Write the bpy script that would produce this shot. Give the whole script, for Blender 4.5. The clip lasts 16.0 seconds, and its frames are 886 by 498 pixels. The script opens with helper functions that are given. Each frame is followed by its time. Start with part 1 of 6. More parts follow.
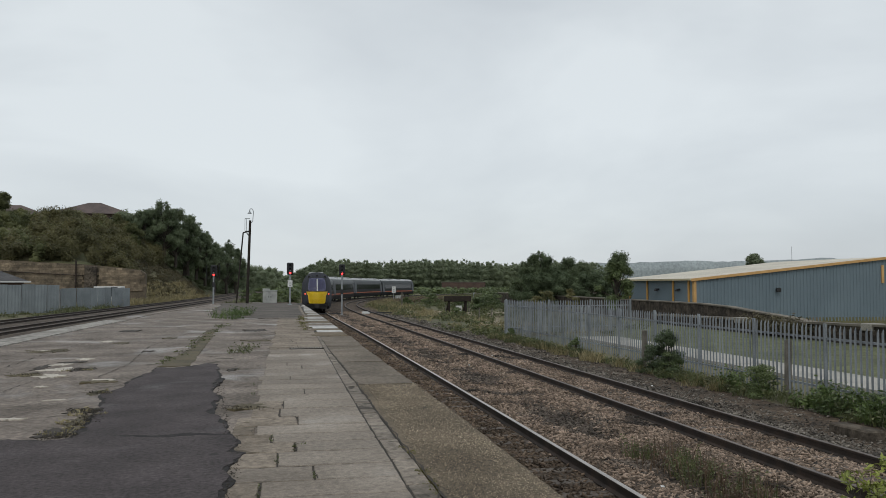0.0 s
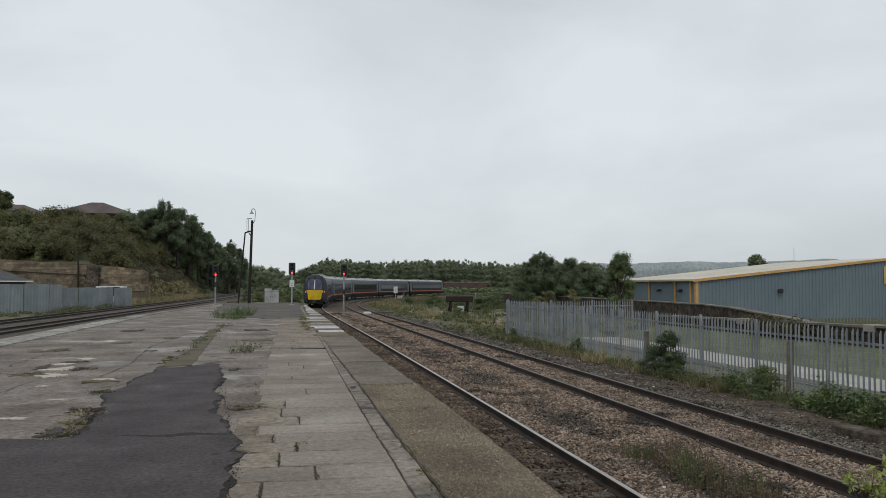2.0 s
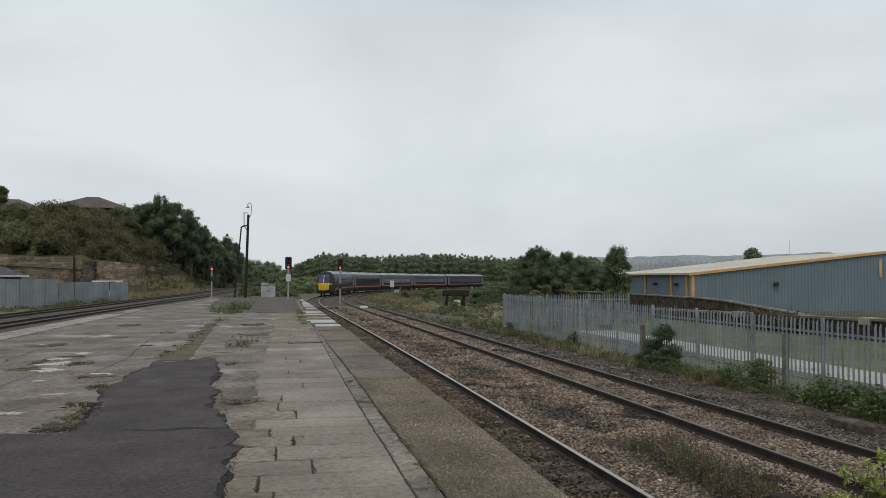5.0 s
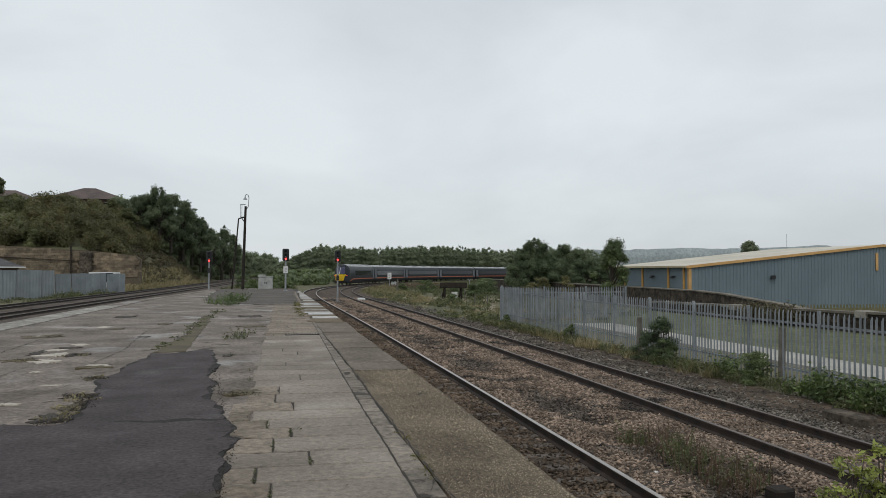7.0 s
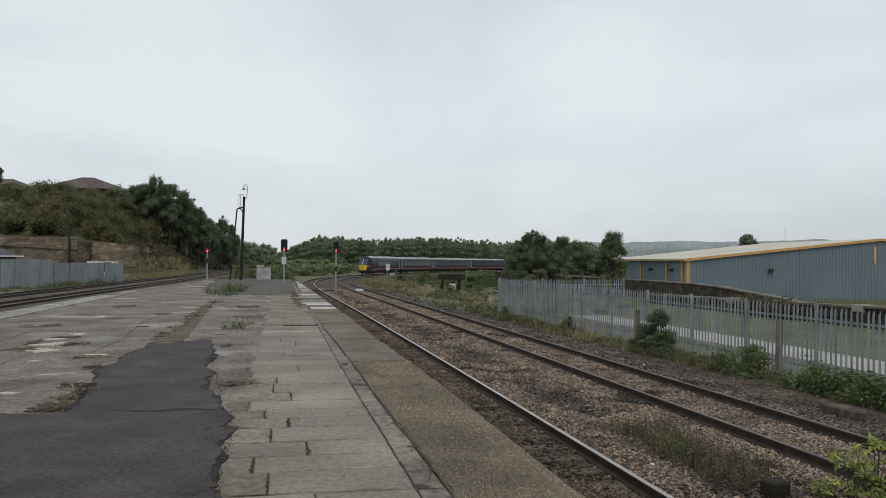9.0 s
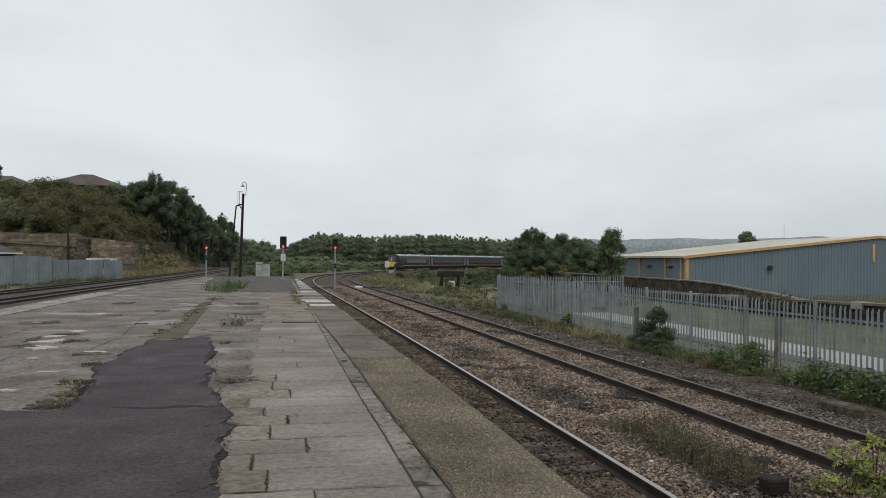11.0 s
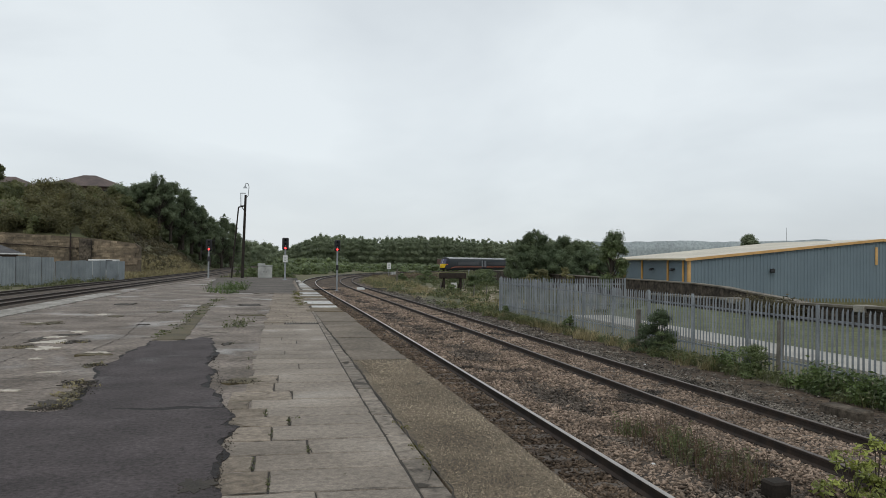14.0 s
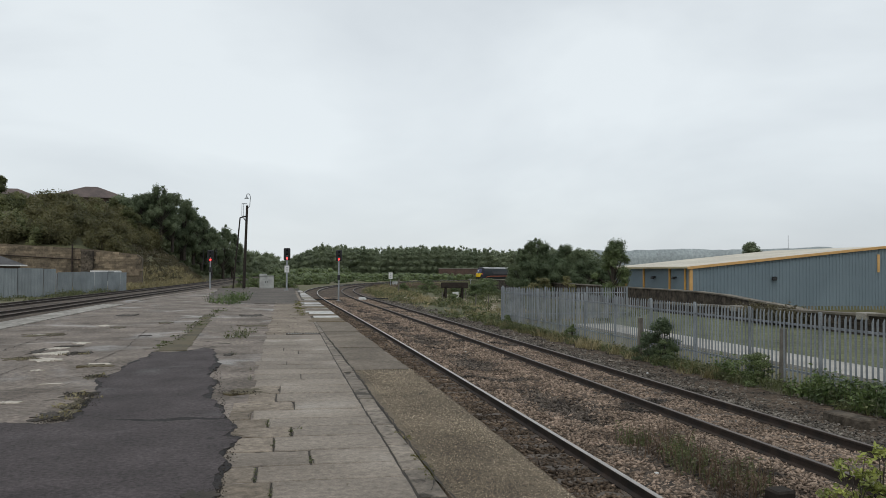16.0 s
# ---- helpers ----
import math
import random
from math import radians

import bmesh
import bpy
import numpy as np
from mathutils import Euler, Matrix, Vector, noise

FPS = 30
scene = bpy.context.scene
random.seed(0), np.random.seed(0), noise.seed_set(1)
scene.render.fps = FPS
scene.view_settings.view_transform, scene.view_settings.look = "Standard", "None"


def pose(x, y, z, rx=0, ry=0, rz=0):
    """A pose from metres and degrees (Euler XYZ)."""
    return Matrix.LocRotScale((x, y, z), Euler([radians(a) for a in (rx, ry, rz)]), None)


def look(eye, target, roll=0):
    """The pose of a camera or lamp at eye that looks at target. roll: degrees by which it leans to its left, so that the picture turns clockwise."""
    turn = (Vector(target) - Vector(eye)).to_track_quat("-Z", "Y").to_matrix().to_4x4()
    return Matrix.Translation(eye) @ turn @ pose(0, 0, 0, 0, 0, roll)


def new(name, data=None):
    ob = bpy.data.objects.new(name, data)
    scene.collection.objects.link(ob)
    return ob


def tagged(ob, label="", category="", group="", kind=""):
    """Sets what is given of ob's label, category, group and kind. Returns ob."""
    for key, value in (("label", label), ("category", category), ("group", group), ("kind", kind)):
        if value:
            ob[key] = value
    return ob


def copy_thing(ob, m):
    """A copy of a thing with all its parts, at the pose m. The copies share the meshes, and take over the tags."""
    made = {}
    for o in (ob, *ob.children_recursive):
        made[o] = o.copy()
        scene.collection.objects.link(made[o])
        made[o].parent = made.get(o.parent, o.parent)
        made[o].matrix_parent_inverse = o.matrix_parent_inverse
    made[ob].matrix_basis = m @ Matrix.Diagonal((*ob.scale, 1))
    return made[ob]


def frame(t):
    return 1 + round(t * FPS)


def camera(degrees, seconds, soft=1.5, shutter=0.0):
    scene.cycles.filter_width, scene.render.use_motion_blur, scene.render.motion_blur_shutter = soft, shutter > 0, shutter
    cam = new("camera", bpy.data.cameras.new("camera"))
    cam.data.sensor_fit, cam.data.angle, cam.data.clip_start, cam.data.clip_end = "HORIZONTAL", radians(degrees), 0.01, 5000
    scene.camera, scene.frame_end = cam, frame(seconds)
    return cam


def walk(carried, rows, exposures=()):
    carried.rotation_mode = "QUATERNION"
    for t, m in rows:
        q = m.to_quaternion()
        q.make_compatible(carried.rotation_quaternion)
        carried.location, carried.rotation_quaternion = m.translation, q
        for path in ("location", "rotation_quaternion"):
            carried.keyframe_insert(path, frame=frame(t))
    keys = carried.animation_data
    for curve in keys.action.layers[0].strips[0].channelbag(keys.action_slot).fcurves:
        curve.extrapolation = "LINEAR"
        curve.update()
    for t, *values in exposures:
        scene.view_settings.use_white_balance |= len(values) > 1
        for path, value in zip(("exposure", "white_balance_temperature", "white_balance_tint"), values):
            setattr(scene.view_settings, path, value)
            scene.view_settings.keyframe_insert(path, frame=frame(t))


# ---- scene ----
EYE = (0.0, 0.0, 1.675)
cam = camera(57.82, 16.0, 0.7)
PATH = [
    (0, 92.524, 0.000, -10.897), (0.5, 92.353, -0.415, -10.829), (1, 92.648, -0.237, -10.770),
    (1.5, 92.504, -0.150, -10.714), (2, 92.543, -0.108, -10.768), (2.5, 92.463, 0.003, -10.831),
    (3, 92.341, 0.009, -10.860), (3.5, 92.342, 0.010, -10.929), (4, 92.335, 0.067, -10.962),
    (6.5, 91.644, -0.179, -11.148), (7, 91.560, -0.146, -11.205), (7.5, 91.378, -0.132, -11.226),
    (8, 91.421, -0.134, -11.211), (8.5, 91.129, -0.291, -11.359), (9, 90.954, -0.488, -11.324),
    (11.5, 90.743, -0.496, -11.393), (12, 90.748, -0.481, -11.389), (12.5, 90.793, -0.488, -11.375),
    (13, 90.813, -0.479, -11.385), (13.5, 90.903, -0.529, -11.323), (14, 90.882, -0.675, -11.236),
    (14.5, 91.020, -0.656, -11.162), (15, 91.215, -0.551, -11.113), (15.5, 91.455, -0.448, -11.086),
    (16, 91.555, -0.379, -11.122)]
walk(cam, [(t, pose(*EYE, rx, ry, rz)) for t, rx, ry, rz in PATH],
     exposures=[(0, 0.0), (4, 0.0), (7, 0.03), (9, 0.05), (12, 0.08), (14.5, 0.12), (16, 0.12)])

# ---- world and sun: a bright overcast sky ----
SUN_EL, SUN_AZ = 48.0, 205.0
world = bpy.data.worlds.new("sky")
scene.world = world
world.use_nodes = True
wn, wl = world.node_tree.nodes, world.node_tree.links
wn.clear()


def wnode(kind, **kw):
    n = wn.new(kind)
    for k, v in kw.items():
        n.inputs[k].default_value = v
    return n


w_out, w_bg = wn.new("ShaderNodeOutputWorld"), wn.new("ShaderNodeBackground")
sky = wn.new("ShaderNodeTexSky")
sky.sky_type, sky.sun_disc = "NISHITA", False
sky.sun_elevation, sky.sun_rotation = radians(SUN_EL), radians(SUN_AZ)
w_tc = wn.new("ShaderNodeTexCoord")
w_map = wn.new("ShaderNodeMapping")
w_map.inputs["Scale"].default_value = (1.0, 1.0, 2.6)
w_noise = wnode("ShaderNodeTexNoise", Scale=1.7, Detail=5.0, Roughness=0.5, Distortion=0.3)
w_ramp = wn.new("ShaderNodeValToRGB")
w_ramp.color_ramp.elements[0].position, w_ramp.color_ramp.elements[0].color = 0.33, (0.54, 0.582, 0.62, 1)
w_ramp.color_ramp.elements[1].position, w_ramp.color_ramp.elements[1].color = 0.66, (0.765, 0.815, 0.84, 1)
w_bright = wn.new("ShaderNodeVectorMath")
w_bright.operation = "SCALE"
w_bright.inputs["Scale"].default_value = 9.0
w_mix = wn.new("ShaderNodeMix")
w_mix.data_type = "RGBA"
w_mix.inputs["Factor"].default_value = 0.92
wl.new(w_tc.outputs["Generated"], w_map.inputs["Vector"])
wl.new(w_map.outputs["Vector"], w_noise.inputs["Vector"])
wl.new(w_noise.outputs["Fac"], w_ramp.inputs["Fac"])
wl.new(w_ramp.outputs["Color"], w_bright.inputs[0])
wl.new(sky.outputs["Color"], w_mix.inputs[6])
wl.new(w_bright.outputs["Vector"], w_mix.inputs[7])
wl.new(w_mix.outputs[2], w_bg.inputs["Color"])
w_bg.inputs["Strength"].default_value = 0.11
wl.new(w_bg.outputs["Background"], w_out.inputs["Surface"])
sun_data = bpy.data.lights.new("sun", "SUN")
sun_data.energy, sun_data.angle, sun_data.color = 0.7, radians(25), (1.0, 0.97, 0.92)
sun = new("sun", sun_data)
sun.matrix_world = look((math.sin(radians(SUN_AZ)) * 50, math.cos(radians(SUN_AZ)) * 50, 60), (0, 0, 0))


# ---- materials ----
def mat(name, c1, c2=None, rough=0.8, metal=0.0, scale=2.0, fine=40.0, bump=0.3, local=False, spots=None, random_tint=0.0,
        island=0.0, spec=0.5, wet=None, depth=0.01, mid=None):
    """Two-scale noise colour with a fine relief. spots: (colour, scale, threshold) for stains; wet: (scale, threshold, roughness)."""
    m = bpy.data.materials.new(name)
    m.use_nodes = True
    n, l = m.node_tree.nodes, m.node_tree.links
    b = n["Principled BSDF"]
    b.inputs["Roughness"].default_value, b.inputs["Metallic"].default_value = rough, metal
    b.inputs["Specular IOR Level"].default_value = spec
    c2 = c2 or tuple(0.7 * v for v in c1)
    if local:
        co = n.new("ShaderNodeTexCoord").outputs["Object"]
    else:
        co = n.new("ShaderNodeNewGeometry").outputs["Position"]

    def tex(s, detail=4.0, distort=0.0):
        t = n.new("ShaderNodeTexNoise")
        t.inputs["Scale"].default_value, t.inputs["Detail"].default_value = s, detail
        t.inputs["Distortion"].default_value = distort
        l.new(co, t.inputs["Vector"])
        return t.outputs["Fac"]

    def ramp(fac, a, b2, ca, cb):
        r = n.new("ShaderNodeValToRGB")
        r.color_ramp.elements[0].position, r.color_ramp.elements[0].color = a, (*ca, 1)
        r.color_ramp.elements[1].position, r.color_ramp.elements[1].color = b2, (*cb, 1)
        l.new(fac, r.inputs["Fac"])
        return r.outputs["Color"]

    def mixed(kind, fac, a, b2):
        x = n.new("ShaderNodeMix")
        x.data_type, x.blend_type = "RGBA", kind
        if isinstance(fac, float):
            x.inputs["Factor"].default_value = fac
        else:
            l.new(fac, x.inputs["Factor"])
        l.new(a, x.inputs[6])
        l.new(b2, x.inputs[7])
        return x.outputs[2]

    colour = ramp(tex(scale, 5.0, 0.2), 0.32, 0.68, c2, c1)
    grain = tex(fine, 3.0)
    colour = mixed("MULTIPLY", 0.8, colour, ramp(grain, 0.25, 0.75, (0.62, 0.62, 0.62), (1.25, 1.25, 1.25)))
    if mid:
        lo, hi = 1 - mid[0], 1 + mid[0]
        colour = mixed("MULTIPLY", 1.0, colour, ramp(tex(mid[1], 4.0, 0.4), 0.3, 0.7, (lo,) * 3, (hi,) * 3))
    if spots:
        sc, ss, st = spots
        mask = ramp(tex(ss, 6.0, 0.6), st, st + 0.06, (0, 0, 0), (1, 1, 1))
        flat = n.new("ShaderNodeRGB")
        flat.outputs[0].default_value = (*sc, 1)
        colour = mixed("MIX", mask, colour, flat.outputs[0])
    source = None
    if random_tint:
        source, amount = n.new("ShaderNodeObjectInfo").outputs["Random"], random_tint
    if island:
        source, amount = n.new("ShaderNodeNewGeometry").outputs["Random Per Island"], island
    if source:
        colour = mixed("MULTIPLY", 1.0, colour, ramp(source, 0.0, 1.0, (1 - amount,) * 3, (1 + amount,) * 3))
    l.new(colour, b.inputs["Base Color"])
    if wet:
        r = ramp(tex(wet[0], 5.0, 0.5), wet[1], wet[1] + 0.12, (rough,) * 3, (wet[2],) * 3)
        l.new(r, b.inputs["Roughness"])
    if bump:
        bp = n.new("ShaderNodeBump")
        bp.inputs["Strength"].default_value, bp.inputs["Distance"].default_value = bump, depth
        l.new(grain, bp.inputs["Height"])
        l.new(bp.outputs["Normal"], b.inputs["Normal"])
    return m


def glow(name, colour, strength):
    m = bpy.data.materials.new(name)
    m.use_nodes = True
    b = m.node_tree.nodes["Principled BSDF"]
    b.inputs["Base Color"].default_value = (*colour, 1)
    b.inputs["Emission Color"].default_value, b.inputs["Emission Strength"].default_value = (*colour, 1), strength
    return m


def leaf_mat(name, c1, c2, scale=0.25, thinness=0.25, vary=0.35):
    m = mat(name, c1, c2, 0.5, 0, scale, 3.0, 0.0, island=vary, spec=0.5 if vary > 0.2 else 0.2)
    n, l = m.node_tree.nodes, m.node_tree.links
    b = n["Principled BSDF"]
    thin, both = n.new("ShaderNodeBsdfTranslucent"), n.new("ShaderNodeMixShader")
    l.new(b.inputs["Base Color"].links[0].from_socket, thin.inputs["Color"])
    both.inputs["Fac"].default_value = thinness
    l.new(b.outputs["BSDF"], both.inputs[1])
    l.new(thin.outputs["BSDF"], both.inputs[2])
    l.new(both.outputs["Shader"], n["Material Output"].inputs["Surface"])
    return m


M = {
    "asphalt": mat("asphalt", (0.094, 0.078, 0.078), (0.054, 0.0445, 0.0445), 0.85, 0, 1.3, 90, 1.0, spec=0.25, depth=0.015, mid=(0.40, 24), wet=(0.7, 0.60, 0.55),
                   spots=((0.040, 0.033, 0.033), 3.5, 0.66)),
    "tar": mat("tar_edge", (0.034, 0.028, 0.027), (0.014, 0.012, 0.012), 0.8, 0, 1.5, 60, 0.8, spec=0.25, depth=0.012, mid=(0.4, 9)),
    "old_asphalt": mat("old_asphalt", (0.135, 0.117, 0.100), (0.070, 0.060, 0.052), 0.85, 0, 0.6, 60, 0.5, spec=0.25, mid=(0.4, 6)),
    "concrete": mat("concrete", (0.250, 0.208, 0.174), (0.112, 0.090, 0.072), 0.8, 0, 0.7, 55, 0.8, spec=0.35, depth=0.015, mid=(0.42, 13),
                    spots=((0.066, 0.053, 0.039), 1.6, 0.63), wet=(0.45, 0.54, 0.34)),
    "slab": mat("slab", (0.292, 0.250, 0.206), (0.182, 0.152, 0.122), 0.8, 0, 0.8, 70, 0.7, random_tint=0.10, spec=0.3, mid=(0.24, 16), depth=0.008,
                spots=((0.120, 0.096, 0.072), 5.0, 0.67), wet=(0.8, 0.58, 0.5)),
    "slab_brown": mat("stained_slab", (0.280, 0.234, 0.187), (0.172, 0.140, 0.106), 0.85, 0, 0.9, 60, 0.8, random_tint=0.07, spec=0.25, mid=(0.34, 11), depth=0.01,
                spots=((0.090, 0.070, 0.048), 2.2, 0.63)),
    "kerb": mat("kerb", (0.270, 0.230, 0.188), (0.152, 0.127, 0.101), 0.8, 0, 1.2, 55, 0.7, random_tint=0.18, spec=0.3, mid=(0.4, 9), spots=((0.055, 0.045, 0.034), 2.4, 0.60)),
    "wet_slab": mat("wet_slab", (0.40, 0.38, 0.35), (0.22, 0.21, 0.185), 0.36, 0, 1.6, 60, 0.3, random_tint=0.3, mid=(0.5, 5),
                spots=((0.10, 0.09, 0.075), 2.2, 0.6)),
    "tan": mat("tan_gravel", (0.228, 0.182, 0.127), (0.118, 0.094, 0.066), 0.9, 0, 1.0, 90, 1.0, spec=0.25, depth=0.015, mid=(0.55, 40),
                spots=((0.085, 0.070, 0.052), 1.3, 0.62)),
    "edge_brown": mat("edge_concrete", (0.215, 0.178, 0.138), (0.118, 0.096, 0.072), 0.85, 0, 0.8, 60, 0.7, random_tint=0.14, spec=0.3, mid=(0.34, 12)),
    "pebble": mat("aggregate", (0.50, 0.42, 0.31), (0.28, 0.225, 0.16), 0.85, 0, 1.0, 60, 0.0, island=0.7, spec=0.3),
    "pale_piece": mat("pale_piece", (0.56, 0.50, 0.42), (0.40, 0.355, 0.295), 0.6, 0, 3.0, 50, 0.3, spec=0.4, mid=(0.2, 12)),
    "joint": mat("joint_dirt", (0.052, 0.041, 0.030), (0.026, 0.021, 0.016), 0.9, 0, 3, 60, 0.6),
    "pale": mat("pale_coping", (0.36, 0.335, 0.30), (0.20, 0.185, 0.16), 0.75, 0, 0.8, 40, 0.4, spec=0.3, mid=(0.5, 4)),
    "ballast": mat("ballast", (0.140, 0.106, 0.080), (0.055, 0.043, 0.033), 0.95, 0, 0.9, 22, 1.0, depth=0.05, spec=0.2, mid=(0.7, 18),
                   spots=((0.036, 0.032, 0.029), 0.8, 0.60)),
    "stone": mat("ballast_stone", (0.345, 0.260, 0.198), (0.160, 0.119, 0.089), 0.9, 0, 0.9, 60, 0.3, island=0.6, spec=0.25,
                 spots=((0.050, 0.043, 0.037), 0.5, 0.60)),
    "stone_dark": mat("oily_stone", (0.185, 0.135, 0.095), (0.068, 0.050, 0.036), 0.9, 0, 0.9, 60, 0.3, island=0.65, spec=0.25),
    "stone_black": mat("sooty_stone", (0.160, 0.132, 0.108), (0.055, 0.046, 0.039), 0.9, 0, 0.9, 60, 0.3, island=0.75, spec=0.25),
    "stone_grey": mat("grey_stone", (0.215, 0.190, 0.160), (0.062, 0.054, 0.046), 0.9, 0, 0.9, 60, 0.3, island=0.75, spec=0.25),
    "crumb": mat("crumbs", (0.070, 0.060, 0.048), (0.030, 0.026, 0.021), 0.9, 0, 2, 60, 0.3, island=0.6, spec=0.2),
    "dark_bed": mat("dark_bed", (0.125, 0.100, 0.080), (0.060, 0.049, 0.040), 0.95, 0, 0.5, 20, 0.8, depth=0.03, mid=(0.5, 5), spec=0.2),
    "soil": mat("soil", (0.125, 0.092, 0.066), (0.058, 0.045, 0.034), 0.95, 0, 0.8, 25, 0.9, depth=0.03, mid=(0.55, 7), spec=0.2),
    "ground": mat("rough_ground", (0.150, 0.132, 0.068), (0.075, 0.080, 0.036), 0.95, 0, 0.12, 6, 0.8, depth=0.1,
                  spots=((0.13, 0.11, 0.075), 0.25, 0.60)),
    "lawn": mat("lawn", (0.130, 0.138, 0.064), (0.076, 0.088, 0.040), 0.95, 0, 0.4, 40, 0.6, depth=0.03, mid=(0.4, 2)),
    "rail_side": mat("rail_rust", (0.046, 0.029, 0.020), (0.018, 0.013, 0.010), 0.85, 0, 3, 60, 0.3),
    "rail_top": mat("rail_steel", (0.46, 0.425, 0.385), (0.33, 0.30, 0.27), 0.38, 0.7, 2, 50, 0.05),
    "rail_dull": mat("rail_dull", (0.16, 0.125, 0.105), (0.09, 0.07, 0.06), 0.5, 0.4, 2, 50, 0.05),
    "sleeper": mat("sleeper", (0.14, 0.115, 0.095), (0.075, 0.062, 0.052), 0.9, 0, 2, 40, 0.5),
    "galv": mat("galvanised", (0.30, 0.322, 0.34), (0.20, 0.22, 0.235), 0.6, 0.25, 1.5, 60, 0.05, random_tint=0.15),
    "hoard": mat("grey_sheet", (0.27, 0.30, 0.31), (0.20, 0.225, 0.235), 0.6, 0.1, 0.8, 40, 0.05, random_tint=0.10),
    "dark_stone": mat("dark_stone", (0.095, 0.078, 0.060), (0.036, 0.031, 0.026), 0.95, 0, 0.9, 12, 0.8, depth=0.05, random_tint=0.35, mid=(0.55, 3), spec=0.2),
    "coping": mat("pale_stone", (0.30, 0.28, 0.24), (0.17, 0.155, 0.13), 0.8, 0, 0.7, 20, 0.4),
    "yellow_stone": mat("sandstone", (0.255, 0.198, 0.134), (0.120, 0.096, 0.068), 0.9, 0, 0.35, 5, 0.6, depth=0.05, random_tint=0.3, mid=(0.4, 1.2)),
    "shed": mat("shed_blue", (0.172, 0.222, 0.250), (0.146, 0.192, 0.220), 0.5, 0.0, 0.3, 30, 0.03, spec=0.35),
    "shed_roof": mat("shed_roof", (0.66, 0.61, 0.51), (0.52, 0.48, 0.40), 0.75, 0, 0.2, 10, 0.05, spec=0.25),
    "orange": mat("orange_trim", (0.55, 0.30, 0.075), (0.45, 0.24, 0.06), 0.5, 0, 1, 30, 0.03),
    "yellow_trim": mat("yellow_trim", (0.66, 0.39, 0.15), (0.54, 0.31, 0.11), 0.5, 0, 1, 30, 0.03),
    "black": mat("black_metal", (0.018, 0.018, 0.019), (0.010, 0.010, 0.011), 0.5, 0, 2, 60, 0.1),
    "dark_wood": mat("tarred_wood", (0.040, 0.032, 0.026), (0.020, 0.017, 0.014), 0.85, 0, 3, 30, 0.5, spec=0.2),
    "grey_post": mat("grey_post", (0.35, 0.37, 0.38), (0.25, 0.26, 0.27), 0.5, 0.3, 3, 50, 0.05),
    "white": mat("white_paint", (0.72, 0.72, 0.70), (0.58, 0.58, 0.56), 0.5, 0, 2, 40, 0.05),
    "cabinet": mat("cabinet_grey", (0.46, 0.465, 0.44), (0.32, 0.325, 0.31), 0.6, 0, 2, 40, 0.05),
    "brick": mat("red_brick", (0.115, 0.072, 0.055), (0.070, 0.046, 0.037), 0.9, 0, 0.8, 8, 0.4),
    "tile": mat("roof_tile", (0.10, 0.095, 0.095), (0.055, 0.055, 0.058), 0.8, 0, 1.5, 10, 0.5),
    "brown_tile": mat("brown_tile", (0.14, 0.105, 0.095), (0.09, 0.07, 0.065), 0.85, 0, 0.4, 5, 0.4),
    "bark": mat("bark", (0.075, 0.06, 0.045), (0.035, 0.03, 0.024), 0.95, 0, 3, 20, 0.8, depth=0.03),
    "leaf_dark": leaf_mat("leaf_dark", (0.165, 0.205, 0.112), (0.090, 0.122, 0.066), 0.35, 0.35, 0.16),
    # lightened leaf colour imitates haze in front of the bank trees
    "leaf_bank_hazed": leaf_mat("leaf_bank_hazed", (0.215, 0.258, 0.150), (0.125, 0.160, 0.092), 0.3, 0.40, 0.12),
    "leaf_mid": leaf_mat("leaf_mid", (0.155, 0.198, 0.074), (0.090, 0.124, 0.050)),
    "leaf_bright": leaf_mat("leaf_bright", (0.34, 0.37, 0.085), (0.20, 0.235, 0.060), 3.0, 0.35),
    "leaf_gold": leaf_mat("leaf_gold", (0.235, 0.215, 0.088), (0.13, 0.13, 0.055), 0.4, 0.3),
    # paler and greyer than real leaves: haze over far trees put into the colour
    "leaf_far_hazed": leaf_mat("leaf_far_hazed", (0.280, 0.320, 0.200), (0.195, 0.236, 0.145), 0.06, 0.48, 0.10),
    "leaf_olive": leaf_mat("leaf_olive", (0.230, 0.236, 0.104), (0.096, 0.112, 0.052), 0.22, 0.35, 0.12),
    "leaf_brown": leaf_mat("leaf_brown", (0.195, 0.178, 0.082), (0.095, 0.094, 0.046), 0.25, 0.35, 0.12),
    "leaf_weed": leaf_mat("leaf_weed", (0.130, 0.180, 0.055), (0.070, 0.105, 0.035), 1.5),
    "slope": leaf_mat("slope_grass", (0.135, 0.112, 0.058), (0.080, 0.072, 0.038), 0.3),
    "moss": leaf_mat("moss", (0.16, 0.15, 0.03), (0.09, 0.085, 0.025), 3.0),
    "soil_moss": mat("mossy_soil", (0.13, 0.105, 0.06), (0.065, 0.055, 0.032), 0.95, 0, 1.2, 40, 0.8),
    "sand": mat("sandy_gravel", (0.36, 0.30, 0.21), (0.20, 0.165, 0.11), 0.95, 0, 0.5, 12, 0.5, spots=((0.09, 0.085, 0.045), 0.5, 0.55)),
    "path": mat("path_concrete", (0.42, 0.395, 0.35), (0.30, 0.285, 0.25), 0.85, 0, 0.6, 30, 0.3),
    "dark_coping": mat("mossy_coping", (0.215, 0.188, 0.148), (0.10, 0.088, 0.07), 0.9, 0, 0.8, 20, 0.4),
    "grey_wood": mat("grey_wood", (0.17, 0.155, 0.13), (0.10, 0.09, 0.075), 0.9, 0, 3, 40, 0.5),
    "sand_joint": mat("sand_mortar", (0.165, 0.130, 0.090), (0.09, 0.073, 0.052), 0.95, 0, 0.5, 6, 0.4),
